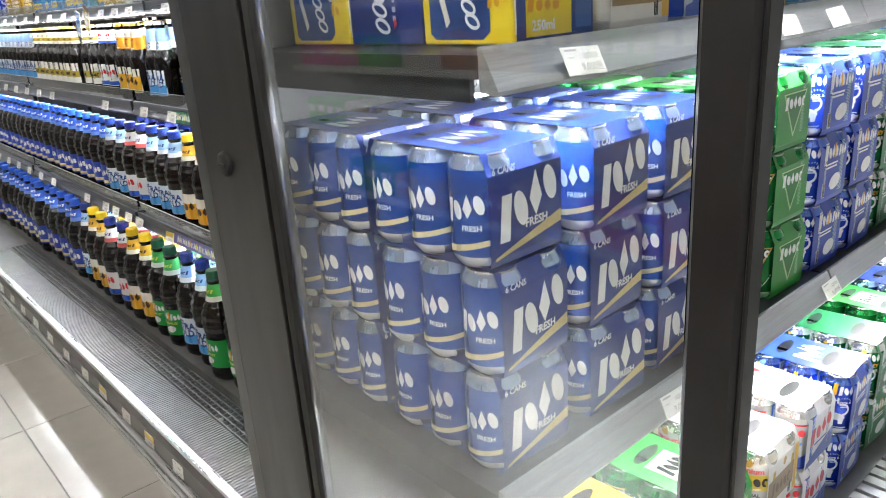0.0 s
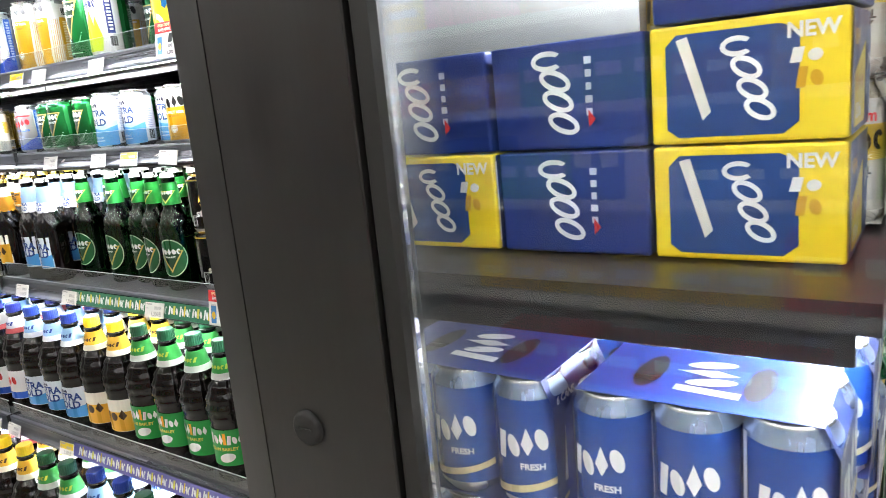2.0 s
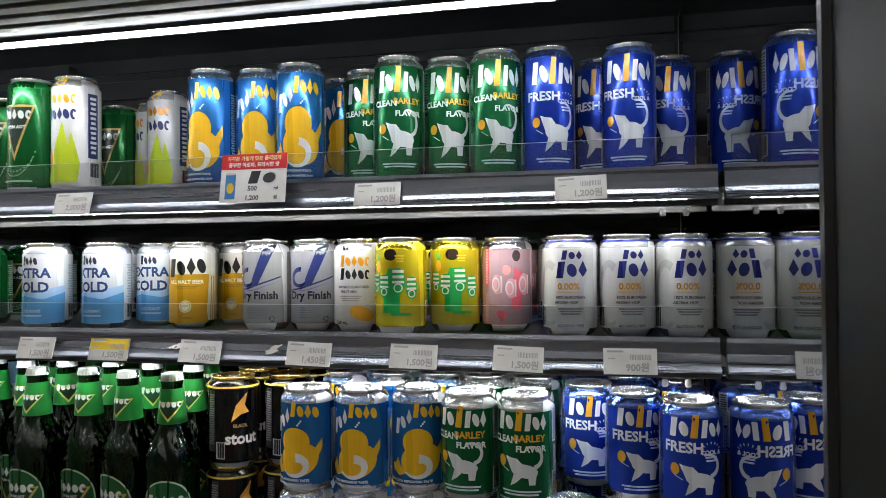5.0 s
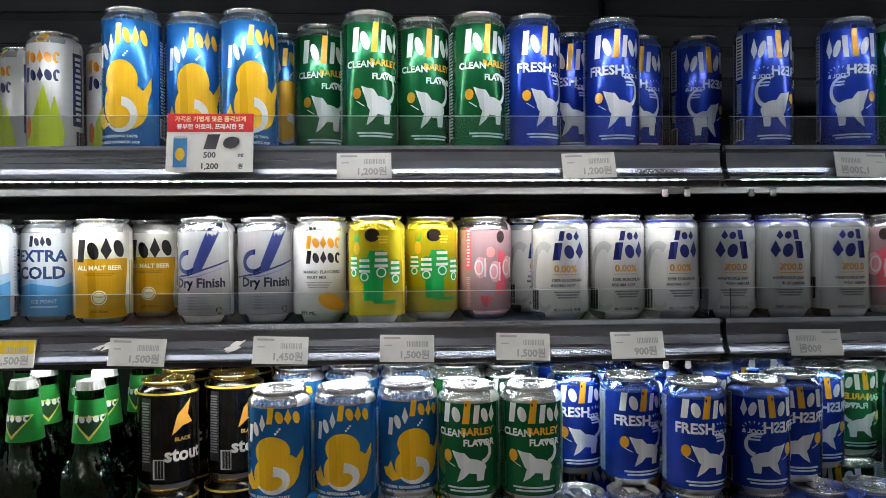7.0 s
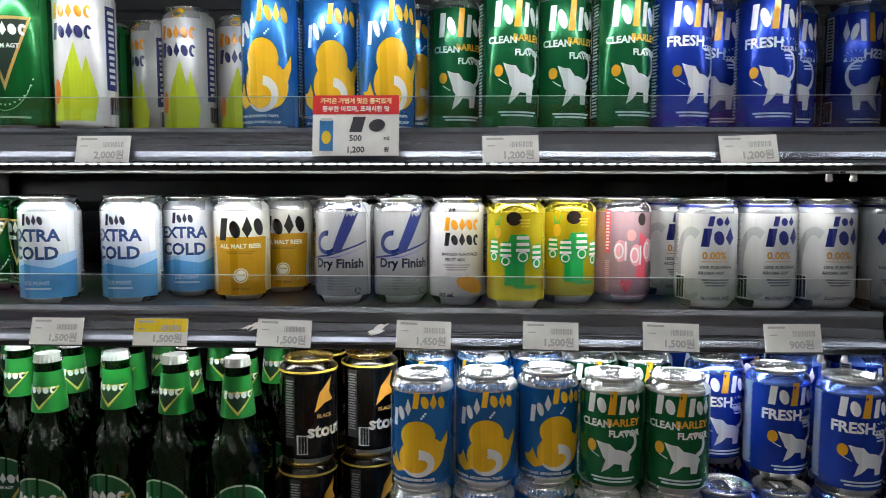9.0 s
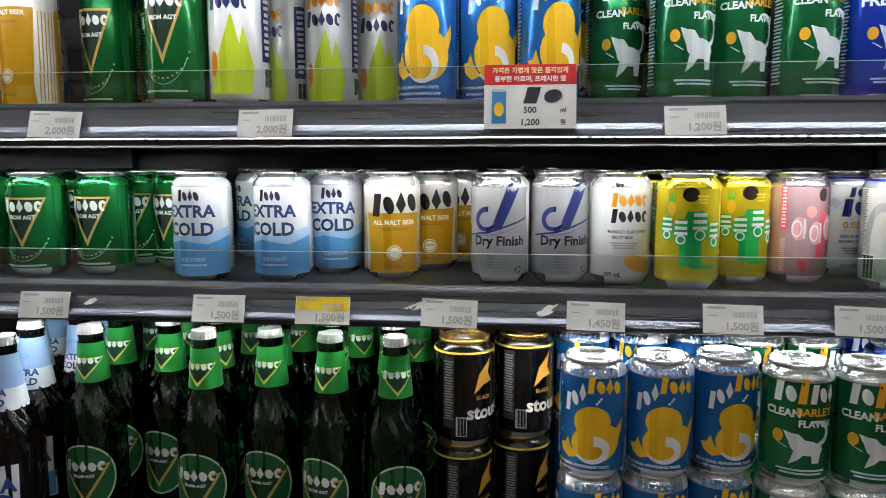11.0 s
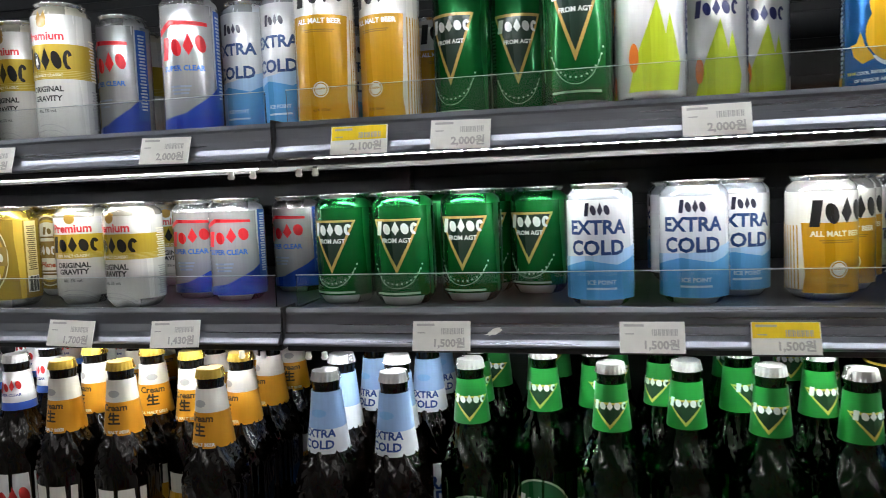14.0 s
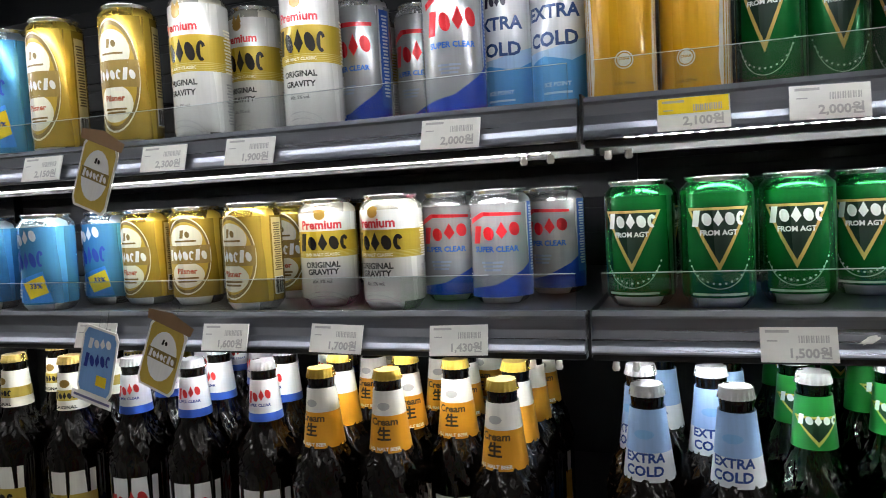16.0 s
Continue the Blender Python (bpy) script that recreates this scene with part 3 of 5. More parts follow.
        p.mark(0, V(.55), .05, .026, 4, WHITE, .25).text("FRESH", .010, V(.37), .008, WHITE).poly([(-.03, V(.12)), (.04, V(.24)), (.04, V(.29)), (-.03, V(.18))], (0.7, 0.6, 0.35)).rect(-.04, -.034, V(.1), V(.9), (0.6, 0.65, 0.75))
    return p


CAN_LOOK = {  # wall colour, shoulder colour, words
    "light": ((0.12, 0.45, 0.82), (0.62, 0.74, 0.85), "pale blue light beer can"),
    "pilsner": ((0.60, 0.40, 0.05), (0.66, 0.46, 0.08), "gold pilsner can with white oval label"),
    "malt": ((0.78, 0.77, 0.74), (0.70, 0.66, 0.55), "white malt beer can with gold band"),
    "clear": ((0.60, 0.61, 0.63), (0.66, 0.66, 0.67), "silver can with red mark, blue foot"),
    "green": ((0.008, 0.16, 0.035), (0.012, 0.22, 0.05), "dark green lager can with gold-edged triangle"),
    "cold": ((0.82, 0.84, 0.86), (0.74, 0.80, 0.87), "white and ice-blue extra cold beer can"),
    "amber": ((0.80, 0.78, 0.72), (0.78, 0.77, 0.74), "white and amber all malt beer can"),
    "silver": ((0.60, 0.60, 0.60), (0.62, 0.62, 0.63), "silver dry finish beer can with navy swash"),
    "mango": ((0.78, 0.78, 0.77), (0.70, 0.70, 0.70), "white mango flavoured can with orange mark"),
    "pine": ((0.82, 0.66, 0.02), (0.80, 0.66, 0.04), "bright yellow pineapple drink can"),
    "peach": ((0.80, 0.52, 0.56), (0.74, 0.66, 0.68), "pale pink peach drink can"),
    "zero": ((0.66, 0.66, 0.64), (0.68, 0.68, 0.68), "pearl-white alcohol free beer can"),
    "duck": ((0.02, 0.17, 0.48), (0.66, 0.67, 0.70), "blue beer can with a rounded yellow figure"),
    "barley": ((0.008, 0.15, 0.05), (0.60, 0.62, 0.60), "green barley flavour can with white figure"),
    "fresh": ((0.012, 0.05, 0.46), (0.10, 0.18, 0.55), "deep blue fresh flavour can with white figure"),
    "stout": ((0.010, 0.009, 0.008), (0.02, 0.018, 0.014), "black stout can with gold rim"),
    "pack_blue": ((0.02, 0.09, 0.42), (0.40, 0.50, 0.70), "blue beer can"),
}


def can_body(h, wall, shoulder):
    bm = bmesh.new()
    prof = [(0.0, 0.004), (0.022, 0.004), (0.0245, 0.0), (0.027, 0.002), (0.0325, 0.010), (R, 0.014), (R, h * 0.5), (R, h - 0.016), (0.0322, h - 0.011), (0.0270, h - 0.0055)]
    lathe(bm, prof, 36, mis=[1, 1, 1, 1, 0, 0, 0, 2, 2])
    pale = min(wall) > 0.6
    return part("body", bm, [paint(wall, 0.15 if pale else 0.55, 0.22, 0.05), M_ALU, paint(shoulder, 0.65 if pale else 0.8, 0.24)])


def shoulder_radius(h):
    """Radius of the can's wall at a height, drawn in at the shoulder."""
    def radius(v):
        if v <= h - 0.016:
            return R
        if v <= h - 0.011:
            return R - 0.0008 * (v - h + 0.016) / 0.005
        return 0.0322 - 0.0052 * min(1.0, (v - h + 0.011) / 0.0055)
    return radius


def can_lid(h, m):
    bm = bmesh.new()
    lathe(bm, [(0.0268, h - 0.0056), (0.0270, h - 0.0042), (0.0287, h - 0.0024), (0.0288, h - 0.0006), (0.0281, h), (0.0271, h - 0.0008), (0.0262, h - 0.0068), (0.0246, h - 0.0070), (0.0235, h - 0.0055), (0.0, h - 0.0052)], 32)
    return part("lid", bm, m)


def can_tab(h):
    bm = bmesh.new()
    box(bm, -0.007, 0.007, -0.004, 0.016, h - 0.0045, h - 0.0030, 0.0006)
    lathe(bm, [(0.003, h - 0.005), (0.003, h - 0.0025), (0.0, h - 0.0022)], 10)
    return part("tab", bm, M_ALU)


CANS = {}


def can(kind, tall, x, y, z, turn, where):
    """A can, built once for each kind and size, then copied."""
    key = (kind, tall)
    h = 0.168 if tall else 0.122
    at = pose(x, y, z, 0, 0, turn)
    if key not in CANS:
        wall, shoulder, words = CAN_LOOK[kind]
        if kind == "duck" and tall:
            shoulder = (0.30, 0.42, 0.60)
        if kind in ("barley",) and tall:
            shoulder = (0.35, 0.45, 0.38)
        c = thing("tall_can" if tall else "beer_can", ("tall " if tall else "") + words + " on " + where, "drink can", "cans in the cooler", at=at)
        for o in (can_body(h, wall, shoulder), can_lid(h, M_GOLD if kind == "stout" else M_ALU), can_tab(h)):
            o.parent = c
        can_print(kind, h).build("print", c, shoulder_radius(h))
        CANS[key] = c
        return c
    c = copy_thing(CANS[key], at)
    base = c["label"].split(" on ")[0]
    c["label"] = base + " on " + where
    return c


# ---- bottles ----
BOTTLES = {}


def bottle(kind, x, y, z, turn, where):
    """Glass half-litre bottles and litre plastic bottles with crown or screw cap, neck and belly labels."""
    at = pose(x, y, z, 0, 0, turn)
    if kind in BOTTLES:
        b = copy_thing(BOTTLES[kind], at)
        b["label"] = b["label"].split(" on ")[0] + " on " + where
        return b
    look_, glass, cap, neck, belly, words = BOTTLE_LOOK[kind]
    b = thing("beer_bottle", words + " on " + where, "bottle", "bottles in the cooler", at=at)
    BOTTLES[kind] = b
    if look_ == "glass":
        slim = neck[2] in ("tri", "fitz", "malt")
        foot = [(0.0, 0.003), (0.030, 0.0), (0.0335, 0.005), (0.034, 0.02), (0.034, 0.118)]
        rise = [(0.0335, 0.130), (0.0312, 0.142), (0.0265, 0.154), (0.0215, 0.166), (0.0182, 0.178), (0.0165, 0.192), (0.0150, 0.208), (0.0135, 0.228)] if slim else [(0.0335, 0.126), (0.0315, 0.139), (0.0275, 0.151), (0.0235, 0.160), (0.0198, 0.170), (0.0172, 0.190), (0.0152, 0.208), (0.0135, 0.228)]
        prof = foot + rise + [(0.0142, 0.233), (0.0135, 0.238), (0.0130, 0.244)]
        bm = lathe(bmesh.new(), finer(prof, 0.118, 0.186, 0.005), 44, ridge=swirl)
        part("glass_body", bm, glass, b)
        bm = bmesh.new()
        n = 42
        rings = [(0.0152, 0.236, 1), (0.0146, 0.240, 0.4), (0.0135, 0.2455, 0), (0.0, 0.2465, 0)]
        vs = [[bm.verts.new(((r + w * 0.0007 * (-1) ** i) * math.sin(6.28318 * i / n), -(r + w * 0.0007 * (-1) ** i) * math.cos(6.28318 * i / n), zz)) for i in range(n)] for r, zz, w in rings]
        for k in range(3):
            for i in range(n):
                bm.faces.new((vs[k][i], vs[k][(i + 1) % n], vs[k + 1][(i + 1) % n], vs[k + 1][i]))
        part("crown_cap", bm, paint(cap, 0.8, 0.3), b)
        zl = 0.180 if slim else 0.165
        nr = (lambda v: 0.0140 + 0.0042 * max(0, min(1, (0.226 - v) / 0.046))) if slim else (lambda v: 0.0140 + 0.0070 * max(0, min(1, (0.226 - v) / 0.061)) ** 1.1)
        bm = lathe(bmesh.new(), [(nr(v) + 0.0012, v) for v in [zl + (0.226 - zl) * k / 5 for k in range(6)]], 28, mis=([1, 0, 0, 0, 0] if neck[2] == "fitz" else [1, 1, 1, 0, 0] if neck[2] == "cream" else [1, 1, 0, 0, 0]) if neck[1] else None)
        part("neck_label", bm, [paint(neck[0], 0.1, 0.4)] + ([paint(neck[1], 0.1, 0.4)] if neck[1] else []), b)
        p = Print()
        if neck[2] == "tri":
            p.poly([(-.020, .209), (.020, .209), (0, .183)], (0.6, 0.5, 0.1)).poly([(-.017, .207), (.017, .207), (0, .187)], (0.012, 0.05, 0.02)).mark(0, .206, .032, .009, 5, WHITE)
        elif neck[2] == "cold":
            p.text("EXTRA", 0, .1850, .0108, (0.02, 0.06, 0.25)).text("COLD", 0, .1740, .0115, (0.02, 0.06, 0.25)).poly(ellipse(0, .205, .008, .004, 10), (0.2, 0.4, 0.7))
        elif neck[2] == "cream":
            p.text("Cream", 0, .1955, .0098, (0.08, 0.05, 0.02)).text("生", 0, .1830, .0140, (0.04, 0.03, 0.02)).text("ALL MALT BEER", 0, .1690, .0046, WHITE).poly(ellipse(0, .211, .006, .004, 10), (0.4, 0.4, 0.4))
        elif neck[2] == "fitz":
            p.mark(0, .209, .026, .013, 4, RED, .2).text("SUPER CLEAR", 0, .1985, .0042, NAVY)
        elif neck[2] == "malt":
            p.rect(-.045, .045, .192, .205, (0.45, 0.34, 0.06)).mark(0, .1985, .026, .009, 5, BLACK).poly(ellipse(0, .213, .006, .005, 10), (0.3, 0.18, 0.04)).text("ORIGINAL", 0, .184, .0055, BLACK)
        p.build("neck_print", b, nr, base=0.0017)
        if belly[1] == "tri":
            bm = lathe(bmesh.new(), [(0.0345, 0.040), (0.0345, 0.100)], 12, 2.2, 3.3)
            part("back_label", bm, paint(belly[0], 0.1, 0.4), b)
        else:
            bm = lathe(bmesh.new(), [(0.0346, 0.034), (0.0346, 0.108)], 20, -1.15, 1.15)
            part("belly_label", bm, paint(belly[0], 0.1, 0.4), b)
        q = Print()
        if belly[1] == "tri":
            q.poly(ellipse(0, .071, .036, .040, 26), (0.45, 0.60, 0.40)).poly(ellipse(0, .071, .034, .038, 26), (0.012, 0.10, 0.03)).poly([(-.03, .086), (.03, .086), (0, .040)], (0.55, 0.4, 0.1)).poly([(-.025, .084), (.025, .084), (0, .046)], (0.012, 0.05, 0.02)).mark(0, .085, .05, .014, 5, WHITE).text("FROM AGT", 0, .073, .005, WHITE)
        elif belly[1] == "cold":
            q.poly([(-.038, .036), (.038, .036), (.038, .066), (.0, .058), (-.038, .062)], (0.08, 0.33, 0.7)).mark(0, .100, .026, .010, 4, (0.02, 0.03, 0.08)).text("EXTRA", 0, .085, .022, (0.02, 0.06, 0.25)).text("COLD", 0, .067, .022, (0.02, 0.06, 0.25))
        elif belly[1] == "cream":
            q.rect(-.038, .038, .036, .085, (0.72, 0.38, 0.03)).mark(0, .066, .056, .022, 3, (0.06, 0.03, 0.01), .1)
        elif belly[1] == "fitz":
            q.rect(-.038, .038, .036, .05, (0.02, 0.1, 0.5)).mark(0, .08, .05, .024, 4, RED, .2)
        else:
            q.rect(-.038, .038, .055, .08, (0.45, 0.34, 0.06)).mark(0, .068, .05, .016, 5, BLACK)
        q.build("belly_print", b, 0.0346)
    else:
        prof = [(0.0, 0.006), (0.020, 0.003), (0.030, 0.0), (0.041, 0.010), (0.043, 0.022), (0.0420, 0.030), (0.0420, 0.120), (0.0440, 0.130), (0.0450, 0.148), (0.0425, 0.168), (0.0355, 0.188), (0.0245, 0.205), (0.0195, 0.218), (0.0170, 0.232), (0.0150, 0.246), (0.0185, 0.249), (0.0185, 0.252), (0.0140, 0.254)]
        bm = lathe(bmesh.new(), finer(prof, 0.120, 0.206, 0.005), 48, ridge=lattice)
        part("plastic_body", bm, glass, b)
        bm = bmesh.new()
        n = 48
        rings = [(0.0165, 0.254), (0.0165, 0.272), (0.0150, 0.2755), (0.0, 0.276)]
        vs = [[bm.verts.new(((r + (0.0004 * (-1) ** i if k < 2 else 0)) * math.sin(6.28318 * i / n), -(r + (0.0004 * (-1) ** i if k < 2 else 0)) * math.cos(6.28318 * i / n), zz)) for i in range(n)] for k, (r, zz) in enumerate(rings)]
        for k in range(3):
            for i in range(n):
                bm.faces.new((vs[k][i], vs[k][(i + 1) % n], vs[k + 1][(i + 1) % n], vs[k + 1][i]))
        part("screw_cap", bm, paint(cap, 0.0, 0.38), b)
        nr = lambda v: 0.0155 + (0.0265 - 0.0155) * max(0, min(1, (0.246 - v) / 0.044)) ** 1.1
        bm = lathe(bmesh.new(), [(nr(v) + 0.0015, v) for v in (0.204, 0.216, 0.230, 0.244)], 28, mis=[1, 0, 0])
        part("neck_label", bm, [paint(neck[0], 0.1, 0.4), paint(neck[1] or neck[0], 0.1, 0.4)], b)
        p = Print()
        p.mark(0, .228, .040, .009, 6, neck[3] if len(neck) > 3 else NAVY)
        p.build("neck_print", b, nr, base=0.0024)
        bm = lathe(bmesh.new(), [(0.0432, 0.040), (0.0432, 0.112)], 30)
        part("belly_label", bm, paint(belly[0], 0.1, 0.4), b)
        q = Print()
        if belly[1] == "cold":
            q.poly([(-.05, .041), (.05, .041), (.05, .070), (.0, .060), (-.05, .066)], (0.08, 0.33, 0.7)).mark(-.006, .104, .026, .009, 4, (0.02, 0.03, 0.08)).text("EXTRA", 0, .089, .024, (0.02, 0.06, 0.25)).text("COLD", 0, .070, .024, (0.02, 0.06, 0.25))
        elif belly[1] == "max":
            q.rect(-.05, .05, .041, .085, (0.72, 0.38, 0.03)).mark(0, .076, .064, .024, 3, (0.06, 0.03, 0.01), .1)
        elif belly[1] == "lite":
            q.mark(-.012, .094, .034, .022, 3, WHITE).rect(.004, .010, .083, .106, (0.8, 0.36, 0.02)).mark(.026, .092, .03, .018, 3, WHITE).text("CLEAN BARLEY", 0, .074, .009, (0.7, 0.6, 0.1)).poly(ellipse(.008, .057, .016, .009, 14, .2), WHITE)
        elif belly[1] == "fitz":
            q.rect(-.05, .05, .041, .058, (0.02, 0.1, 0.5)).mark(0, .085, .06, .026, 4, RED, .2)
        else:
            q.mark(0, .082, .060, .024, 4, WHITE, .2).rect(-.04, .04, .046, .056, (0.7, 0.6, 0.35))
        q.build("belly_print", b, 0.0434)
    return b


BOTTLE_LOOK = {  # form, wall, cap, neck label (top colour, foot colour, picture, mark), belly (colour, picture), words
    "lager": ("glass", M_GREENG, (0.48, 0.49, 0.48), ((0.012, 0.20, 0.03), None, "tri"), ((0.012, 0.20, 0.05), "tri"), "green glass lager bottle with green neck label"),
    "cold": ("glass", M_BROWN, (0.7, 0.7, 0.72), ((0.28, 0.43, 0.70), (0.66, 0.70, 0.74), "cold"), ((0.72, 0.78, 0.84), "cold"), "brown glass bottle with pale blue label"),
    "cream": ("glass", M_BROWN, (0.65, 0.44, 0.08), ((0.70, 0.68, 0.63), (0.58, 0.26, 0.015), "cream"), ((0.78, 0.76, 0.70), "cream"), "brown glass bottle with white and orange label"),
    "fitz": ("glass", M_BROWN, (0.5, 0.5, 0.52), ((0.72, 0.73, 0.75), (0.03, 0.10, 0.5), "fitz"), ((0.74, 0.75, 0.76), "fitz"), "brown glass bottle with white and blue label"),
    "malt": ("glass", M_BROWN, (0.55, 0.40, 0.12), ((0.76, 0.74, 0.68), None, "malt"), ((0.76, 0.74, 0.68), "malt"), "brown glass malt beer bottle with white label"),
    "pet_cold": ("pet", M_PET, (0.01, 0.03, 0.22), ((0.30, 0.52, 0.80), (0.75, 0.8, 0.85), "", (0.02, 0.06, 0.25)), ((0.70, 0.77, 0.84), "cold"), "brown plastic beer bottle with navy cap"),
    "pet_max": ("pet", M_PET, (0.85, 0.58, 0.02), ((0.72, 0.42, 0.04), (0.78, 0.74, 0.64), "", (0.06, 0.03, 0.01)), ((0.78, 0.74, 0.64), "max"), "brown plastic beer bottle with yellow cap"),
    "pet_lite": ("pet", M_PET, (0.006, 0.07, 0.03), ((0.03, 0.24, 0.05), (0.50, 0.52, 0.50), "", (0.45, 0.50, 0.05)), ((0.012, 0.28, 0.05), "lite"), "brown plastic beer bottle with dark green cap"),
    "pet_fresh": ("pet", M_PET, (0.02, 0.04, 0.40), ((0.03, 0.10, 0.50), (0.75, 0.76, 0.78), "", NAVY), ((0.02, 0.08, 0.48), "lite"), "brown plastic beer bottle with blue cap"),
    "pet_fitz": ("pet", M_PET, (0.02, 0.03, 0.25), ((0.74, 0.75, 0.77), (0.62, 0.12, 0.12), "", NAVY), ((0.74, 0.75, 0.76), "fitz"), "brown plastic beer bottle with white label"),
    "pet_blue": ("pet", M_PET, (0.02, 0.10, 0.55), ((0.03, 0.10, 0.50), (0.1, 0.2, 0.55), "", WHITE), ((0.02, 0.05, 0.36), "blue"), "brown plastic beer bottle with blue label"),
}

# ---- building shell ----
CEIL = 2.75


def structure(name, bm, material, words, category):
    return tagged(part(name, bm, material), words, category, kind="structure")


structure("floor", boxes((-6.2, 4.2, -3.6, 3.4, -0.08, -0.003)), M_GREY, "screed under pale polished floor tiles", "floor")
structure("ceiling", boxes((-6.2, 4.2, -3.6, 3.4, CEIL, CEIL + 0.1)), M_WHITE, "plain white shop ceiling", "ceiling")
structure("wall_west", boxes((-6.3, -6.2, -3.6, 3.4, 0, CEIL)), M_WHITE, "plain white shop wall", "wall")
structure("wall_east", boxes((4.2, 4.3, -3.6, 3.4, 0, CEIL)), M_WHITE, "plain white shop wall", "wall")
structure("wall_south", boxes((-6.3, 4.3, -3.7, -3.6, 0, CEIL)), M_WHITE, "plain white shop wall", "wall")
structure("wall_north", boxes((-6.3, 4.3, 3.4, 3.5, 0, CEIL)), M_WHITE, "plain white shop wall", "wall")

# ---- beer cooler, facing south ----
XE = -5.0            # far end
MODULES = [(-1.25, 0.0), (-2.5, -1.25), (-3.75, -2.5), (-5.0, -3.75)]
SHELVES = [("top", 1.4745, 0.000, 0.42), ("mid", 1.2830, 0.000, 0.42), ("low", 0.9960, -0.095, 0.42), ("foot", 0.6540, -0.150, 0.42)]
LIPH = 0.036

cooler = thing("beer_cooler", "dark open-front beer cooler with lit shelves", "cooler", kind="")
part("back_panel", boxes((XE, 0, 0.50, 0.56, 0.0, 1.98)), M_BLACK, cooler)
for k in range(9):
    z = 1.33 + k * 0.055
    part("back_slat", boxes((XE, -0.004, 0.492, 0.499, z, z + 0.040), bevel=0.002), M_SHELF, cooler)
bm = boxes((XE, 0, -0.40, 0.50, 1.80, 1.98))
prism_x(bm, [(-0.42, 1.66), (-0.08, 1.66), (-0.06, 1.69), (-0.06, 1.80), (-0.42, 1.98)], XE, 0)
part("canopy", bm, M_BLACK, cooler)
for k in range(10):
    part("canopy_slat", boxes((XE, -0.004, -0.39 + k * 0.029, -0.372 + k * 0.029, 1.652, 1.6598), bevel=0.001), M_GREY, cooler)
part("base", boxes((XE, 0, -0.36, 0.5, 0.03, 0.255)), M_GREY, cooler)
part("deck", boxes((XE, 0, -0.235, 0.5, 0.256, 0.305)), M_DECK, cooler)
part("kick_plate", boxes((XE, 0, -0.372, -0.361, 0.02, 0.20), bevel=0.002), M_GREY, cooler)
bm = prism_x(bmesh.new(), [(-0.36, 0.20), (-0.440, 0.225), (-0.452, 0.295), (-0.440, 0.310), (-0.425, 0.300), (-0.362, 0.255)], XE, 0)
part("front_rail", bm, M_GREY, cooler)
part("rail_trim", boxes((XE, 0, -0.446, -0.424, 0.3105, 0.322), bevel=0.003), M_TRIM, cooler)
part("lower_trim", boxes((XE, 0, -0.452, -0.442, 0.205, 0.224), bevel=0.003), M_TRIM, cooler)
part("floor_trim", boxes((XE, 0, -0.392, -0.3735, 0.004, 0.05), bevel=0.003), M_TRIM, cooler)


def grille():
    """Air grille: slotted strip beside a ribbed strip."""
    bm = bmesh.new()
    box(bm, -2.6, 0, -0.424, -0.236, 0.262, 0.268)
    n = 118
    for r in range(4):
        for i in range(n):
            x = -0.012 - i * 0.022 - (0.011 if r % 2 else 0)
            box(bm, x - 0.004, x - 0.001, -0.262 - r * 0.016, -0.248 - r * 0.016, 0.268, 0.292)
    for r in range(5):
        box(bm, -2.6, 0, -0.2475 - r * 0.016, -0.2445 - r * 0.016, 0.268, 0.2925)
    for i in range(260):
        x = -0.005 - i * 0.010
        box(bm, x - 0.006, x, -0.420, -0.315, 0.268, 0.2915)
    return part("air_grille", bm, M_GRILL, cooler)


grille()
part("air_grille", boxes((XE, -2.602, -0.424, -0.236, 0.262, 0.291)), M_GRILL, cooler)

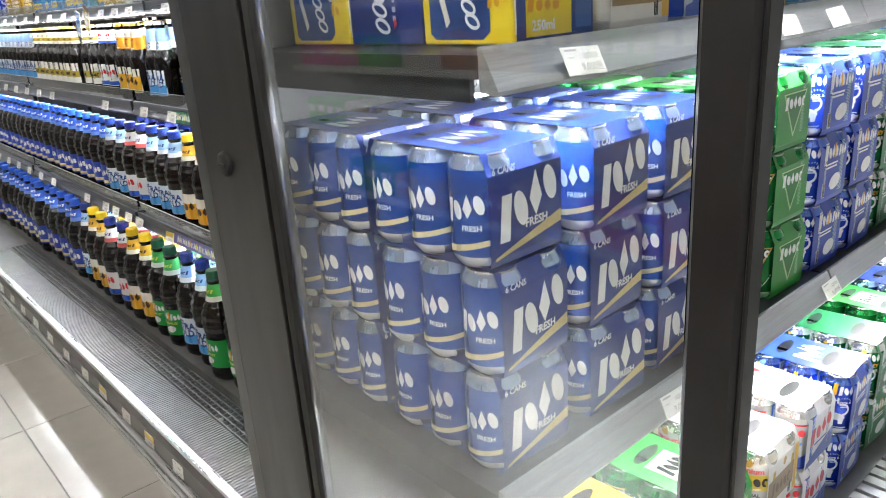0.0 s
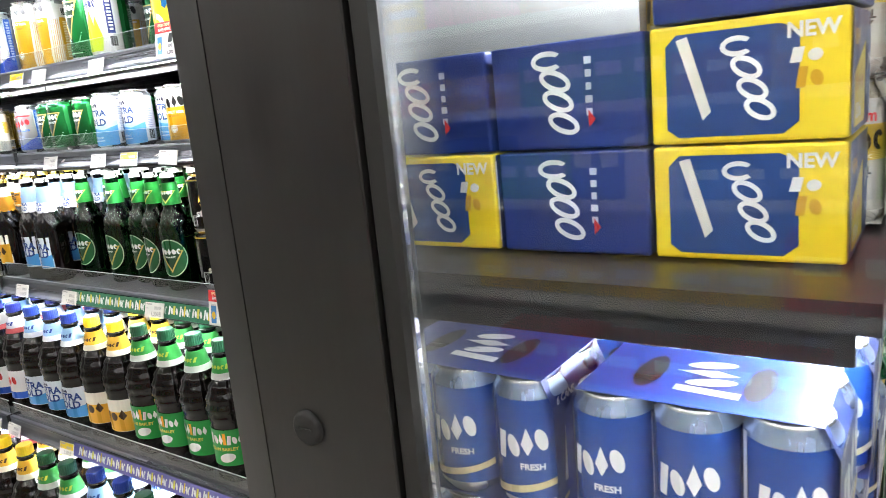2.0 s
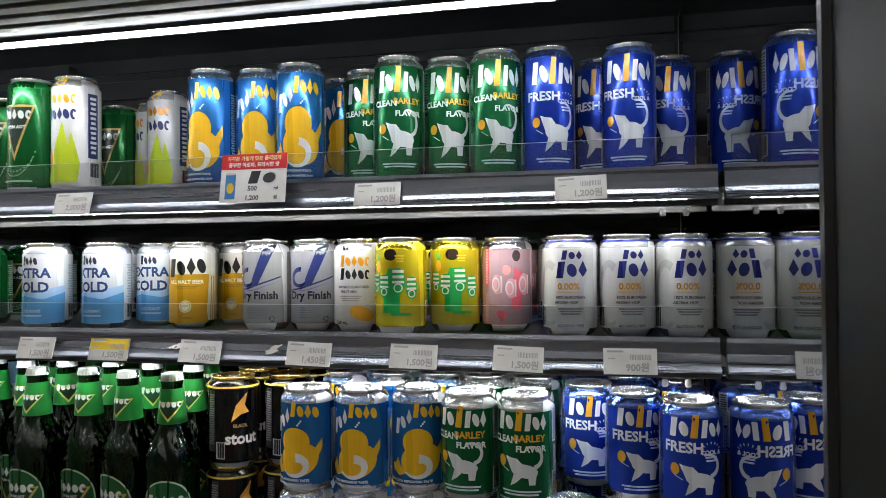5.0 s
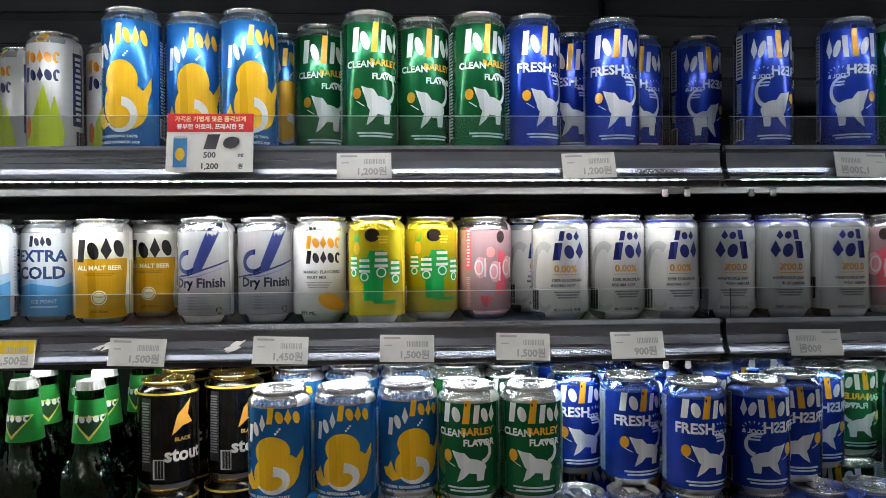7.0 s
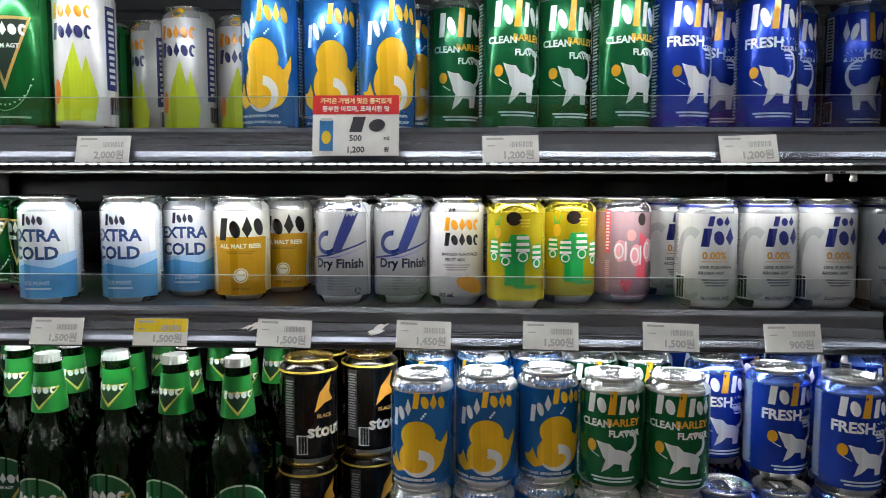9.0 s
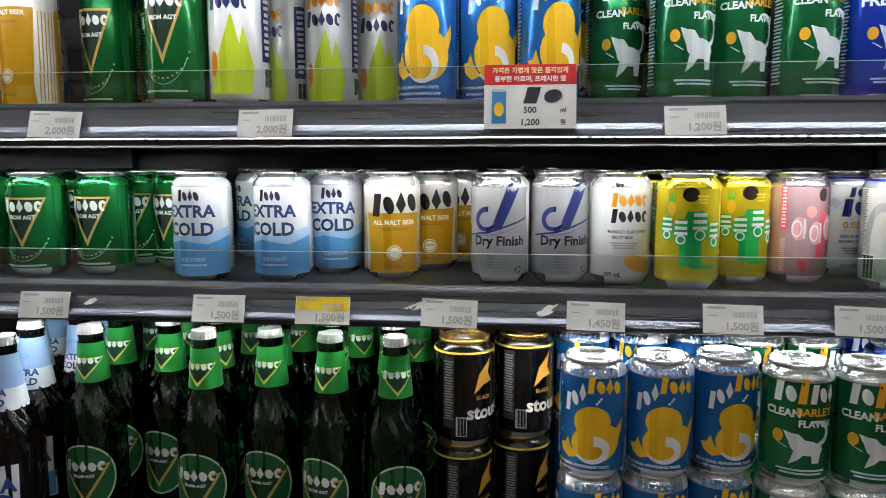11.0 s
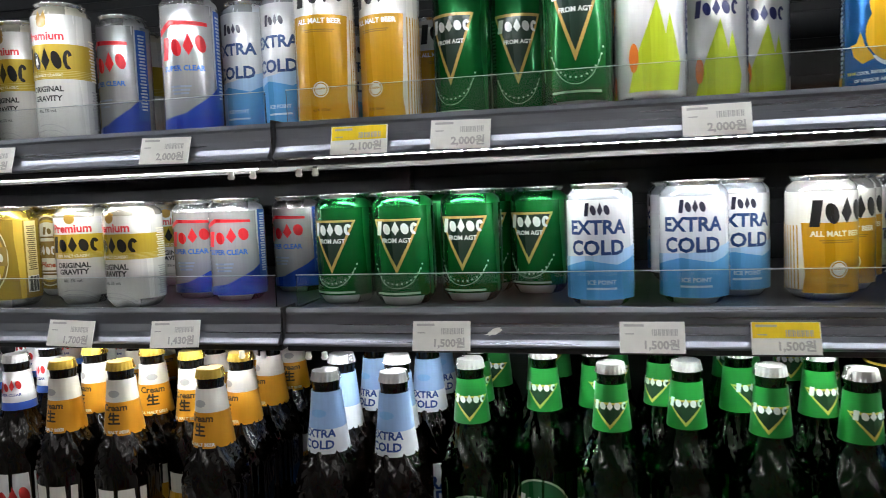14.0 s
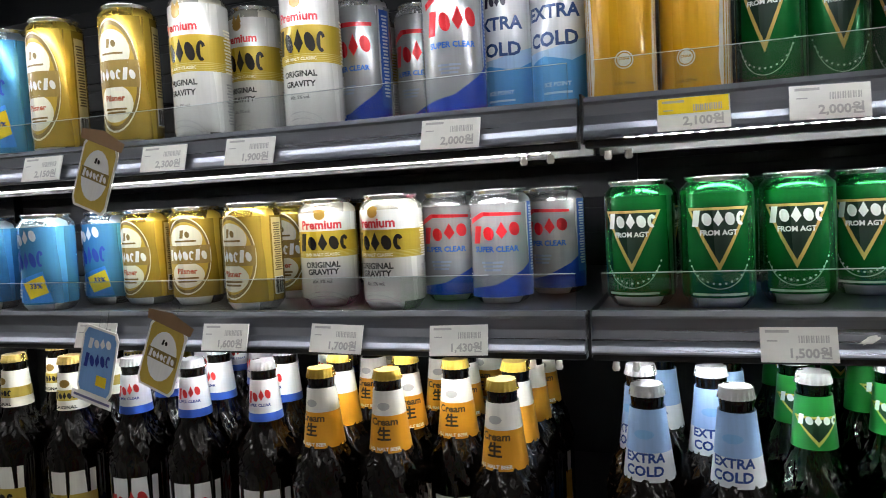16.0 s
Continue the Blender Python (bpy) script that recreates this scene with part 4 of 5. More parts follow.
GREENLIP = paint((0.03, 0.17, 0.09), 0.1, 0.35)
VIOLIP = paint((0.16, 0.15, 0.42), 0.1, 0.35)
for mi_, (xa, xb) in enumerate(MODULES):
    for nm, zs, yl, depth in SHELVES:
        g = 0.003
        drop = 0.014 if nm == "low" else 0.0
        sh = part("shelf", boxes((xa + g, xb - g, yl + 0.006, 0.49, zs - 0.022, zs - 0.004 - drop)), M_SHELF, cooler)
        lip = prism_x(bmesh.new(), [(yl + 0.004, zs - LIPH), (yl - 0.0135, zs - LIPH - 0.001), (yl - 0.0155, zs - LIPH + 0.001), (yl - 0.0150, zs - LIPH + 0.0025), (yl - 0.0110, zs - 0.0295), (yl - 0.0075, zs - 0.0240), (yl - 0.0052, zs - 0.0160), (yl - 0.0042, zs - 0.0060), (yl - 0.0050, zs - 0.0035), (yl - 0.0035, zs + 0.001), (yl + 0.004, zs + 0.001)], xa + g, xb - g)
        part("lip", lip, M_LIP, sh)
        part("lip_end", boxes((xa + 0.0005, xa + 0.0028, yl - 0.012, yl + 0.02, zs - LIPH - 0.004, zs + 0.003)), M_BLACK, sh)
        part("lip_edge", boxes((xa + g, xb - g, yl - 0.006, yl + 0.010, zs - LIPH - 0.008, zs - LIPH - 0.0015), bevel=0.001), M_BLACK, sh)
        part("fence", boxes((xa + 0.012, xb - 0.012, yl + 0.0045, yl + 0.0065, zs - 0.002, zs + 0.034)), M_ACRYL, sh).visible_shadow = False
        part("fence_edge", boxes((xa + 0.012, xb - 0.012, yl + 0.0046, yl + 0.0064, zs + 0.0341, zs + 0.0348)), M_EDGE, sh)
        dz = 0.0 if nm == "top" and mi_ else 0.006
        part("light_bar", boxes((xa + 0.03, xb - 0.03, yl + 0.010, yl + 0.028, zs - 0.040 + dz, zs - 0.0225), bevel=0.003), M_TRIM, sh)
        part("led_strip", boxes((xa + 0.035, xb - 0.035, yl + 0.0115, yl + 0.0255, zs - 0.0445 + dz, zs - 0.0405 + dz)), M_LED, sh)
        part("shelf_stiffener", boxes((xa + g, xb - g, yl + 0.10, yl + 0.115, zs - 0.045, zs - 0.0225)), M_GREY, sh)
    part("canopy_led", boxes((xa + 0.03, xb - 0.03, -0.084, -0.077, 1.6465, 1.6515)), M_LEDC, cooler)
    part("upright", boxes((xa - 0.012, xa + 0.012, 0.470, 0.4915, 0.31, 1.79)), M_SHELF, cooler)


def residue(x, z, seed):
    """Torn remains of a sticker on a lip."""
    r = random.Random(seed)
    bm = bmesh.new()
    for k in range(3):
        cx, cz, n = r.uniform(-.009, .009), r.uniform(-.003, .003), 11
        ring_ = [(cx + r.uniform(.003, .010) * math.cos(6.283 * q / n), cz + r.uniform(.0008, .0035) * math.sin(6.283 * q / n)) for q in range(n)]
        f = bm.faces.new([bm.verts.new((u, -.0002 * k, v + .3 * u)) for u, v in ring_])
        g = bmesh.ops.extrude_face_region(bm, geom=[f])
        bmesh.ops.translate(bm, verts=[v for v in g["geom"] if isinstance(v, bmesh.types.BMVert)], vec=(0, -0.0003, 0))
    bmesh.ops.recalc_face_normals(bm, faces=bm.faces[:])
    o = part("sticker_residue", bm, M_PAPER)
    o.matrix_basis = pose(x, -0.0105, z, -22)
    return tagged(o, "torn whitish sticker residue on a steel shelf lip", "sticker")


residue(-.530, 1.262, 3), residue(-.665, 1.264, 5), residue(-1.02, 1.262, 8)
for xj in (-1.25, -0.006):
    for zs in (1.4745, 1.2830):
        for d in (-.055, -.030, .022, .040):
            if xj + d < -0.02:
                bm = lathe(bmesh.new(), [(0.0, -.004), (.0025, -.004), (.0038, -.0015), (.0030, .001), (.0030, .004), (0.0, .004)], 12)
                o = part("clip", bm, M_PAPER, cooler, "small white plastic clip")
                o.location = (xj + d, .004, zs - .0510)


def strip(name, xa, xb, zs, yl, m, words, deco):
    """Printed paper strip slid into a shelf lip."""
    t = thing(name, words, "shelf strip", at=pose((xa + xb) / 2, yl - 0.0105, zs - 0.021, -17))
    part("paper", boxes((-(xb - xa) / 2, (xb - xa) / 2, -0.0012, 0, -0.0155, 0.0145)), m, t)
    deco((xb - xa)).build("print", t, None, base=0.0014)
    return t


def lite_deco(w):
    p = Print()
    n = int(w / 0.072)
    for i in range(n):
        u = -w / 2 + 0.04 + i * 0.072
        p.mark(u, 0, .034, .019, 5, (0.78, 0.82, 0.8)).rect(u - .003, u + .001, -.009, .011, (0.75, 0.55, 0.05)).mark(u + .036, 0, .030, .017, 4, (0.78, 0.82, 0.8)).rect(u + .036, u + .042, -.008, .009, (0.7, 0.65, 0.1))
    return p


strip("green_strip", -0.93, -0.006, 0.996, -0.095, GREENLIP, "green printed paper strip on a shelf lip", lite_deco)
strip("violet_strip", -0.95, -0.006, 0.654, -0.150, VIOLIP, "violet printed paper strip on a shelf lip", lite_deco)

# end panel: mirror inside, graphite cladding outside
end_panel = thing("end_panel", "graphite metal end panel of the beer cooler with mirrored inner face", "panel")
bm = bmesh.new()
prof = [(0.006, 0.56), (0.006, -0.405), (0.022, -0.440), (0.052, -0.466), (0.100, -0.472), (0.100, 0.56)]
a = [bm.verts.new((x, y, 0.0)) for x, y in prof]
b = [bm.verts.new((x, y, 2.0)) for x, y in prof]
for i in range(6):
    j = (i + 1) % 6
    bm.faces.new((a[i], a[j], b[j], b[i]))
bm.faces.new(a), bm.faces.new(b)
bmesh.ops.recalc_face_normals(bm, faces=bm.faces[:])
part("corner_cover", bm, M_COL, end_panel)
part("front_cover", boxes((0.1015, 0.263, -0.473, -0.432, 0.0, 2.0), bevel=0.0015), M_COL, end_panel)
part("mirror_edge", boxes((0.0003, 0.0058, -0.404, -0.3955, 0.31, 1.795)), M_BLACK, end_panel)
part("mirror", boxes((0.0005, 0.0055, -0.395, 0.489, 0.31, 1.795)), M_MIRROR, end_panel)
bm = bmesh.new()
lathe(bm, [(0.0, 0.006), (0.013, 0.006), (0.0165, 0.004), (0.0175, 0.0)], 28)
box(bm, -0.009, 0.009, -0.0016, 0.0016, 0.0055, 0.0072)
bmesh.ops.rotate(bm, verts=bm.verts[:], matrix=Matrix.Rotation(radians(90), 3, "X"))
lk = part("screw_cover", bm, M_RUB, end_panel)
lk.location = (0.165, -0.4735, 1.045)
part("gasket", boxes((0.264, 0.290, -0.470, -0.440, 0.0, 2.0), bevel=0.005), M_RUB, end_panel)

# ---- pack cooler, facing east ----
BX, BY0, BY1 = 0.615, -0.425, 3.0
pc = thing("pack_cooler", "open-front cooler for beer multipacks with glass end", "cooler")
pane = part("glass_pane", boxes((0.291, 0.841, -0.462, -0.452, 0.25, 1.95)), M_VEIL, pc)
pane.visible_shadow = False
part("corner_post", boxes((0.842, 0.882, -0.466, -0.444, 0.25, 1.95), bevel=0.004), M_BAR, pc)
part("post_trim", boxes((0.8825, 0.886, -0.464, -0.446, 0.25, 1.95), bevel=0.001), M_COL, pc)
part("end_base", boxes((0.291, 0.895, -0.466, -0.430, 0.0, 0.249)), M_GREY, pc)
part("back_panel", boxes((0.125, 0.155, -0.431, BY1, 0.0, 1.98)), M_BLACK, pc)
part("far_end", boxes((0.125, 0.84, BY1 + 0.001, BY1 + 0.03, 0.0, 1.98)), M_BLACK, pc)
part("canopy", boxes((0.10, 0.84, -0.428, BY1, 1.72, 1.98)), M_BLACK, pc)
for k in range(7):
    for j in range(10):
        part("canopy_slot", boxes((0.30 + j * 0.028, 0.318 + j * 0.028, -0.40 + k * 0.03, -0.388 + k * 0.03, 1.7165, 1.7195)), M_SHELF, pc)
part("base", boxes((0.16, 0.80, -0.428, BY1, 0.02, 0.26)), M_GREY, pc)
part("deck", boxes((0.16, 0.70, -0.428, BY1, 0.262, 0.285)), M_DECK, pc)
part("front_rail", boxes((0.80, 0.89, -0.417, BY1, 0.18, 0.31), bevel=0.006), M_TRIM, pc)
bm = bmesh.new()
for i in range(90):
    y = -0.40 + i * 0.034
    box(bm, 0.70, 0.798, y, y + 0.024, 0.262, 0.284)
part("air_grille", bm, M_GRILL, pc)
PSH = [(1.190, 0.615), (0.722, 0.615)]
for zs, bx in PSH:
    for k, (ya, yb) in enumerate([(-0.425, 0.42), (0.42, 1.67), (1.67, 2.92)]):
        sh = part("shelf", boxes((0.165, bx - 0.006, ya + 0.003, yb - 0.003, zs - 0.024, zs - 0.003)), M_SHELF, pc)
        bm = bmesh.new()
        pr = [(bx - 0.004, zs - 0.036), (bx + 0.018, zs - 0.038), (bx + 0.019, zs - 0.034), (bx + 0.003, zs - 0.003), (bx, zs + 0.004), (bx - 0.005, zs + 0.004)]
        va = [bm.verts.new((x, ya + 0.003, z)) for x, z in pr]
        vb = [bm.verts.new((x, yb - 0.003, z)) for x, z in pr]
        for i in range(6):
            bm.faces.new((va[i], va[(i + 1) % 6], vb[(i + 1) % 6], vb[i]))
        bm.faces.new(va), bm.faces.new(vb)
        bmesh.ops.recalc_face_normals(bm, faces=bm.faces[:])
        part("lip", bm, M_LIPB, sh)
        part("bracket", boxes((0.18, bx - 0.02, ya + 0.006, ya + 0.012, zs - 0.046, zs - 0.0245)), M_BLACK, sh)
        part("light_bar", boxes((bx - 0.055, bx - 0.030, ya + 0.02, yb - 0.02, zs - 0.040, zs - 0.0245)), M_TRIM, sh)
        part("led_strip", boxes((bx - 0.052, bx - 0.034, ya + 0.025, yb - 0.025, zs - 0.0445, zs - 0.0405)), M_LEDP if zs > 1 else M_LED, sh)
part("canopy_led", boxes((0.55, 0.57, -0.30, 2.9, 1.708, 1.7195)), M_LEDP, pc)

PACKS = {}
PACK_LOOK = {  # sleeve colour, can kind, words
    "blue": ((0.014, 0.035, 0.20), "pack_blue", "navy six-can sleeve with white mark"),
    "green": ((0.02, 0.23, 0.03), "green", "green six-can sleeve with triangle"),
    "fresh": ((0.02, 0.06, 0.42), "fresh", "bright blue six-can sleeve"),
    "leaf": ((0.01, 0.16, 0.05), "barley", "deep green six-can sleeve"),
    "malt": ((0.74, 0.72, 0.68), "malt", "white six-can sleeve with bronze band"),
    "clear": ((0.74, 0.74, 0.76), "clear", "white six-can sleeve with red mark"),
    "amber": ((0.75, 0.50, 0.04), "amber", "amber six-can sleeve with black mark"),
    "cold": ((0.50, 0.60, 0.75), "cold", "pale blue six-can sleeve"),
}


def pack(kind, x, y, z, where, turn=0.0):
    """Six cans held by a carton sleeve; its face looks east."""
    at = pose(x, y, z, 0, 0, turn)
    if kind in PACKS:
        c = copy_thing(PACKS[kind], at)
        c["label"] = c["label"].split(" on ")[0] + " on " + where
        return c
    col, ck, words = PACK_LOOK[kind]
    c = thing("six_pack", words + " on " + where, "six-pack", "multipacks in the cooler", at=at)
    PACKS[kind] = c
    bm = bmesh.new()
    W = 0.056
    pr = [(-0.198, 0.003), (-0.200, 0.012), (-0.200, 0.100), (-0.190, 0.1225), (-0.010, 0.1225), (0.0, 0.100), (0.0, 0.012), (-0.002, 0.003)]
    va = [bm.verts.new((px, -W, pz)) for px, pz in pr]
    vb = [bm.verts.new((px, W, pz)) for px, pz in pr]
    for i in range(8):
        bm.faces.new((va[i], va[(i + 1) % 8], vb[(i + 1) % 8], vb[i]))
    bmesh.ops.recalc_face_normals(bm, faces=bm.faces[:])
    part("sleeve", bm, mat("carton", col, 0.35, 0.0, 0.06, 90, 0.02, (1, 1, 1), 0, 0.3), c)
    h = 0.122
    wall, sho, _ = CAN_LOOK[ck]
    proto = None
    for k in range(3):
        for s in (-1, 1):
            if proto is None:
                bmc = bmesh.new()
                prof = [(0.0245, 0.0), (0.0325, 0.010), (R, 0.014), (R, h - 0.016), (0.0322, h - 0.011), (0.0275, h - 0.0035), (0.0282, h - 0.0005), (0.0262, h - 0.001), (0.0255, h - 0.005), (0.0, h - 0.005)]
                lathe(bmc, prof, 24, mis=[1, 1, 0, 2, 2, 1, 1, 1, 1])
                o = part("can", bmc, [paint(wall, 0.5, 0.2), M_ALU, paint(sho, 0.8, 0.25)], c)
                pm = can_print(ck, h).build("print", o, R)
                proto = o
            else:
                o = new("can", proto.data)
                o.parent = c
                q = new("print", proto.children[0].data)
                q.parent = o
            o.matrix_basis = pose(-0.033 - k * 0.0665, s * 0.0335, 0.0005, 0, 0, (8 - 9 * k) if s < 0 else 180)
    p = Print()
    if kind == "blue":
        p.mark(.002, .066, .092, .050, 4, WHITE, .4).text("FRESH", .014, .040, .013, WHITE).poly([(-.05, .010), (.054, .030), (.054, .044), (-.05, .013)], (0.62, 0.5, 0.25)).text("6 CANS", -.034, .104, .010, WHITE)
    elif kind == "green":
        p.poly([(-.04, .092), (.04, .092), (0, .02)], (0.45, 0.6, 0.3)).poly([(-.035, .09), (.035, .09), (0, .027)], (0.012, 0.16, 0.03)).mark(0, .076, .07, .020, 5, WHITE)
    elif kind in ("fresh", "leaf"):
        p.mark(-.012, .092, .05, .026, 4, WHITE).rect(-.002, .004, .08, .106, (0.8, 0.4, 0.02)).mark(.03, .09, .03, .02, 3, WHITE).bars(-.01, .068, .05, .012, 2, WHITE).poly(ellipse(.008, .036, .022, .014, 16, .2), WHITE)
    elif kind == "malt":
        p.rect(-.054, .040, .028, .072, (0.32, 0.22, 0.10)).mark(-.006, .05, .07, .024, 5, (0.16, 0.10, 0.04)).rect(.040, .054, .012, .100, (0.75, 0.45, 0.05)).poly(ellipse(0, .09, .006, .008, 12), (0.35, 0.2, 0.05))
    elif kind == "clear":
        p.mark(.0, .070, .085, .034, 4, RED, .2).poly([(-.054, .008), (.054, .008), (.054, .050), (-.054, .020)], (0.04, 0.08, 0.35)).bars(0, .046, .05, .006, 1, NAVY)
    elif kind == "amber":
        p.mark(.0, .074, .075, .034, 3, BLACK, .1).bars(0, .040, .06, .008, 2, WHITE)
    else:
        p.text("EXTRA", 0, .078, .028, (0.6, 0.66, 0.75)).text("COLD", 0, .05, .028, (0.6, 0.66, 0.75)).mark(0, .102, .04, .012, 4, (0.2, 0.25, 0.4))
    fp = p.build("face_print", c, None)
    fp.matrix_basis = pose(0.0003, 0, 0, 0, 0, 90)
    t = Print()
    if kind in ("blue", "fresh"):
        t.mark(.0, .10, .07, .05, 4, WHITE, .2)
    elif kind == "green":
        t.rect(-.03, .03, .07, .13, (0.8, 0.8, 0.8)).mark(0, .10, .05, .03, 4, BLACK)
    elif kind == "clear":
        t.mark(0, .14, .07, .03, 4, RED)
    for k in (0.06, 0.145):
        t.poly(ellipse(0, k, .034, .011, 16), (0.02, 0.02, 0.02))
    tp = t.build("top_print", c, None)
    tp.matrix_basis = Matrix(((0, 0, -1, 0), (1, 0, 0, 0), (0, -1, 0, 0.1226), (0, 0, 0, 1)))
    return c


def beer_case(kind, x, y, z):
    """Shrink-wrapped case of small cans, face to the east and a long side to the south."""
    key = "case_" + kind
    at = pose(x, y, z)
    if key in PACKS:
        return copy_thing(PACKS[key], at)
    yel = kind == "yellow"
    c = thing("can_case", "yellow and navy carton of small beer cans on a shelf" if yel else "navy carton of beer cans on a shelf", "carton", "cartons in the cooler", at=at)
    PACKS[key] = c
    bm = bmesh.new()
    box(bm, -0.132, 0.0, 0.0, 0.125, 0.001, 0.0865, 0.0025, rows=2)
    part("carton", bm, mat("carton", (0.80, 0.60, 0.02) if yel else (0.012, 0.03, 0.17), 0.35, 0, 0.06, 70, 0.03, (1, 1, 1), 0, 0.25), c)
    p = Print()
    if yel:
        p.poly([(-.120, .012), (-.112, .006), (-.040, .006), (-.030, .014), (-.030, .074), (-.042, .080), (-.112, .080), (-.120, .072)], (0.02, 0.06, 0.22))
        for i, (vu, vv) in enumerate([(-.070, .068), (-.064, .053), (-.060, .038), (-.055, .024)]):
            p.polys(ring(vu, vv, .0115, .0072, .0036, -.5) if i else [arc(vu, vv, .0115, .0072, 40, 320, .0036, 12)], WHITE)
        p.poly([(-.112, .076), (-.104, .078), (-.088, .024), (-.094, .018)], (0.75, 0.72, 0.66)).text("NEW", -.022, .074, .014, WHITE).mark(-.026, .058, .022, .010, 2, WHITE).mark(-.024, .043, .018, .014, 2, (0.6, 0.33, 0.02))
    else:
        for i, (vu, vv) in enumerate([(-.080, .072), (-.074, .056), (-.072, .040), (-.068, .022)]):
            p.polys(ring(vu, vv, .0145, .0082, .0042, -.4) if i else [arc(vu, vv, .0145, .0082, 40, 320, .0042, 12)], WHITE)
        p.bars(-.045, .05, .006, .05, 5, (0.6, 0.62, 0.7)).poly([(-.046, .018), (-.040, .024), (-.046, .032)], RED)
    p.build("side_print", c, None)
    q = Print()
    if yel:
        q.rect(0.004, .124, .002, .085, (0.02, 0.05, 0.20)).poly([(.018, .006), (.088, .006), (.088, .064), (.018, .042)], (0.80, 0.60, 0.02)).text("250ml", .044, .016, .014, WHITE).text("NEW", .030, .066, .014, (0.65, 0.35, 0.03)).mark(.044, .036, .05, .013, 4, (0.65, 0.3, 0.03))
        q.poly([(.094, .010), (.120, .010), (.120, .074), (.094, .074)], (0.05, 0.12, 0.35)).mark(.107, .05, .022, .014, 3, WHITE, .3).rect(.001, .0035, .01, .08, WHITE)
    else:
        q.mark(.06, .05, .09, .035, 4, WHITE, .2)
    fp = q.build("face_print", c, None)
    fp.matrix_basis = pose(0.0003, 0, 0, 0, 0, 90)
    return c


rng = random.Random(4)
# lower pack shelf: three layers
row = ["blue", "blue", "blue", "green", "green", "fresh", "fresh", "leaf", "leaf", "leaf", "fresh", "blue", "blue", "green"]
for i, kind in enumerate(row):
    y = -0.335 + i * 0.158
    for k in range(3):
        pack(kind, BX - 0.020 - rng.random() * 0.012, y + rng.uniform(-0.004, 0.004), 0.7195 + k * 0.1235, "a shelf", rng.uniform(-3, 3))
        if i < 4:
            pack(kind, BX - 0.240, y, 0.7195 + k * 0.1235, "a shelf", rng.uniform(-2, 2))
# deck
row = ["cold", "amber", "green", "malt", "clear", "fresh", "leaf", "green", "blue", "malt", "green", "leaf", "blue", "cold"]
for i, kind in enumerate(row):
    y = -0.340 + i * 0.162
    for k in range(2 if i != 0 else 1):
        pack(kind, BX + 0.070 - rng.random() * 0.015, y, 0.2855 + k * 0.1235, "the deck", rng.uniform(-4, 4))
# upper shelf
for k in range(2):
    beer_case("yellow", 0.582, -0.345, 1.188 + k * 0.0875)
    beer_case("navy", 0.446, -0.345, 1.188 + k * 0.0875)
    beer_case("navy" if k else "yellow", 0.308, -0.345, 1.188 + k * 0.0875)
beer_case("navy", 0.585, -0.345, 1.188 + 2 * 0.0875)
row = ["malt", "clear", "amber", "cold", "cold", "fresh", "leaf", "fresh", "blue", "blue", "green", "malt", "clear"]
for i, kind in enumerate(row):
    y = -0.150 + i * 0.150
    for k in range(2):
        pack(kind, BX - 0.020, y, 1.1875 + k * 0.1235, "a shelf", rng.uniform(-3, 3))

# ---- goods in the beer cooler ----
MID = [("light", -1.939, .047), ("light", -1.900, .110), ("pilsner", -1.830, .105), ("pilsner", -1.755, .105), ("pilsner", -1.638, .055), ("pilsner", -1.648, .160), ("malt", -1.557, .085), ("malt", -1.464, .055), ("clear", -1.422, .130), ("clear", -1.357, .105), ("clear", -1.310, .180),
       ("green", -1.209, .081), ("green", -1.137, .069), ("green", -1.066, .092), ("green", -1.060, .170), ("green", -.996, .150)]
MID += [("cold", -.926, .059), ("cold", -.834, .070), ("cold", -.785, .125), ("amber", -.710, .095), ("amber", -.672, .165), ("amber", -.645, .230), ("silver", -.583, .075), ("silver", -.516, .083), ("mango", -.449, .075), ("pine", -.383, .050), ("pine", -.320, .090), ("peach", -.253, .103),
        ("zero", -.185, .160), ("zero", -.168, .059), ("zero", -.1, .064), ("zero", -.034, .066)]
TOP = [("light", -1.993, .060), ("pilsner", -1.902, .050), ("pilsner", -1.787, .048), ("malt", -1.686, .047), ("malt", -1.665, .130), ("malt", -1.558, .075), ("clear", -1.528, .150), ("clear", -1.480, .220), ("clear", -1.395, .090), ("cold", -1.349, .148), ("cold", -1.285, .125), ("amber", -1.220, .075), ("amber", -1.152, .097)]
TOP += [("green", -1.080, .150), ("green", -1.018, .180), ("green", -.943, .050), ("mango", -.873, .055), ("mango", -.798, .170), ("mango", -.745, .220), ("duck", -.664, .070), ("duck", -.598, .086), ("duck", -.531, .072), ("duck", -.506, .172), ("barley", -.454, .130), ("barley", -.391, .075), ("barley", -.328, .098), ("barley", -.262, .078), ("fresh", -.195, .084), ("fresh", -.132, .160), ("fresh", -.095, .095), ("fresh", -.040, .170)]
TURN = {"green": -6, "cold": 4, "zero": 6, "mango": 12, "stout": 18}
rng = random.Random(9)
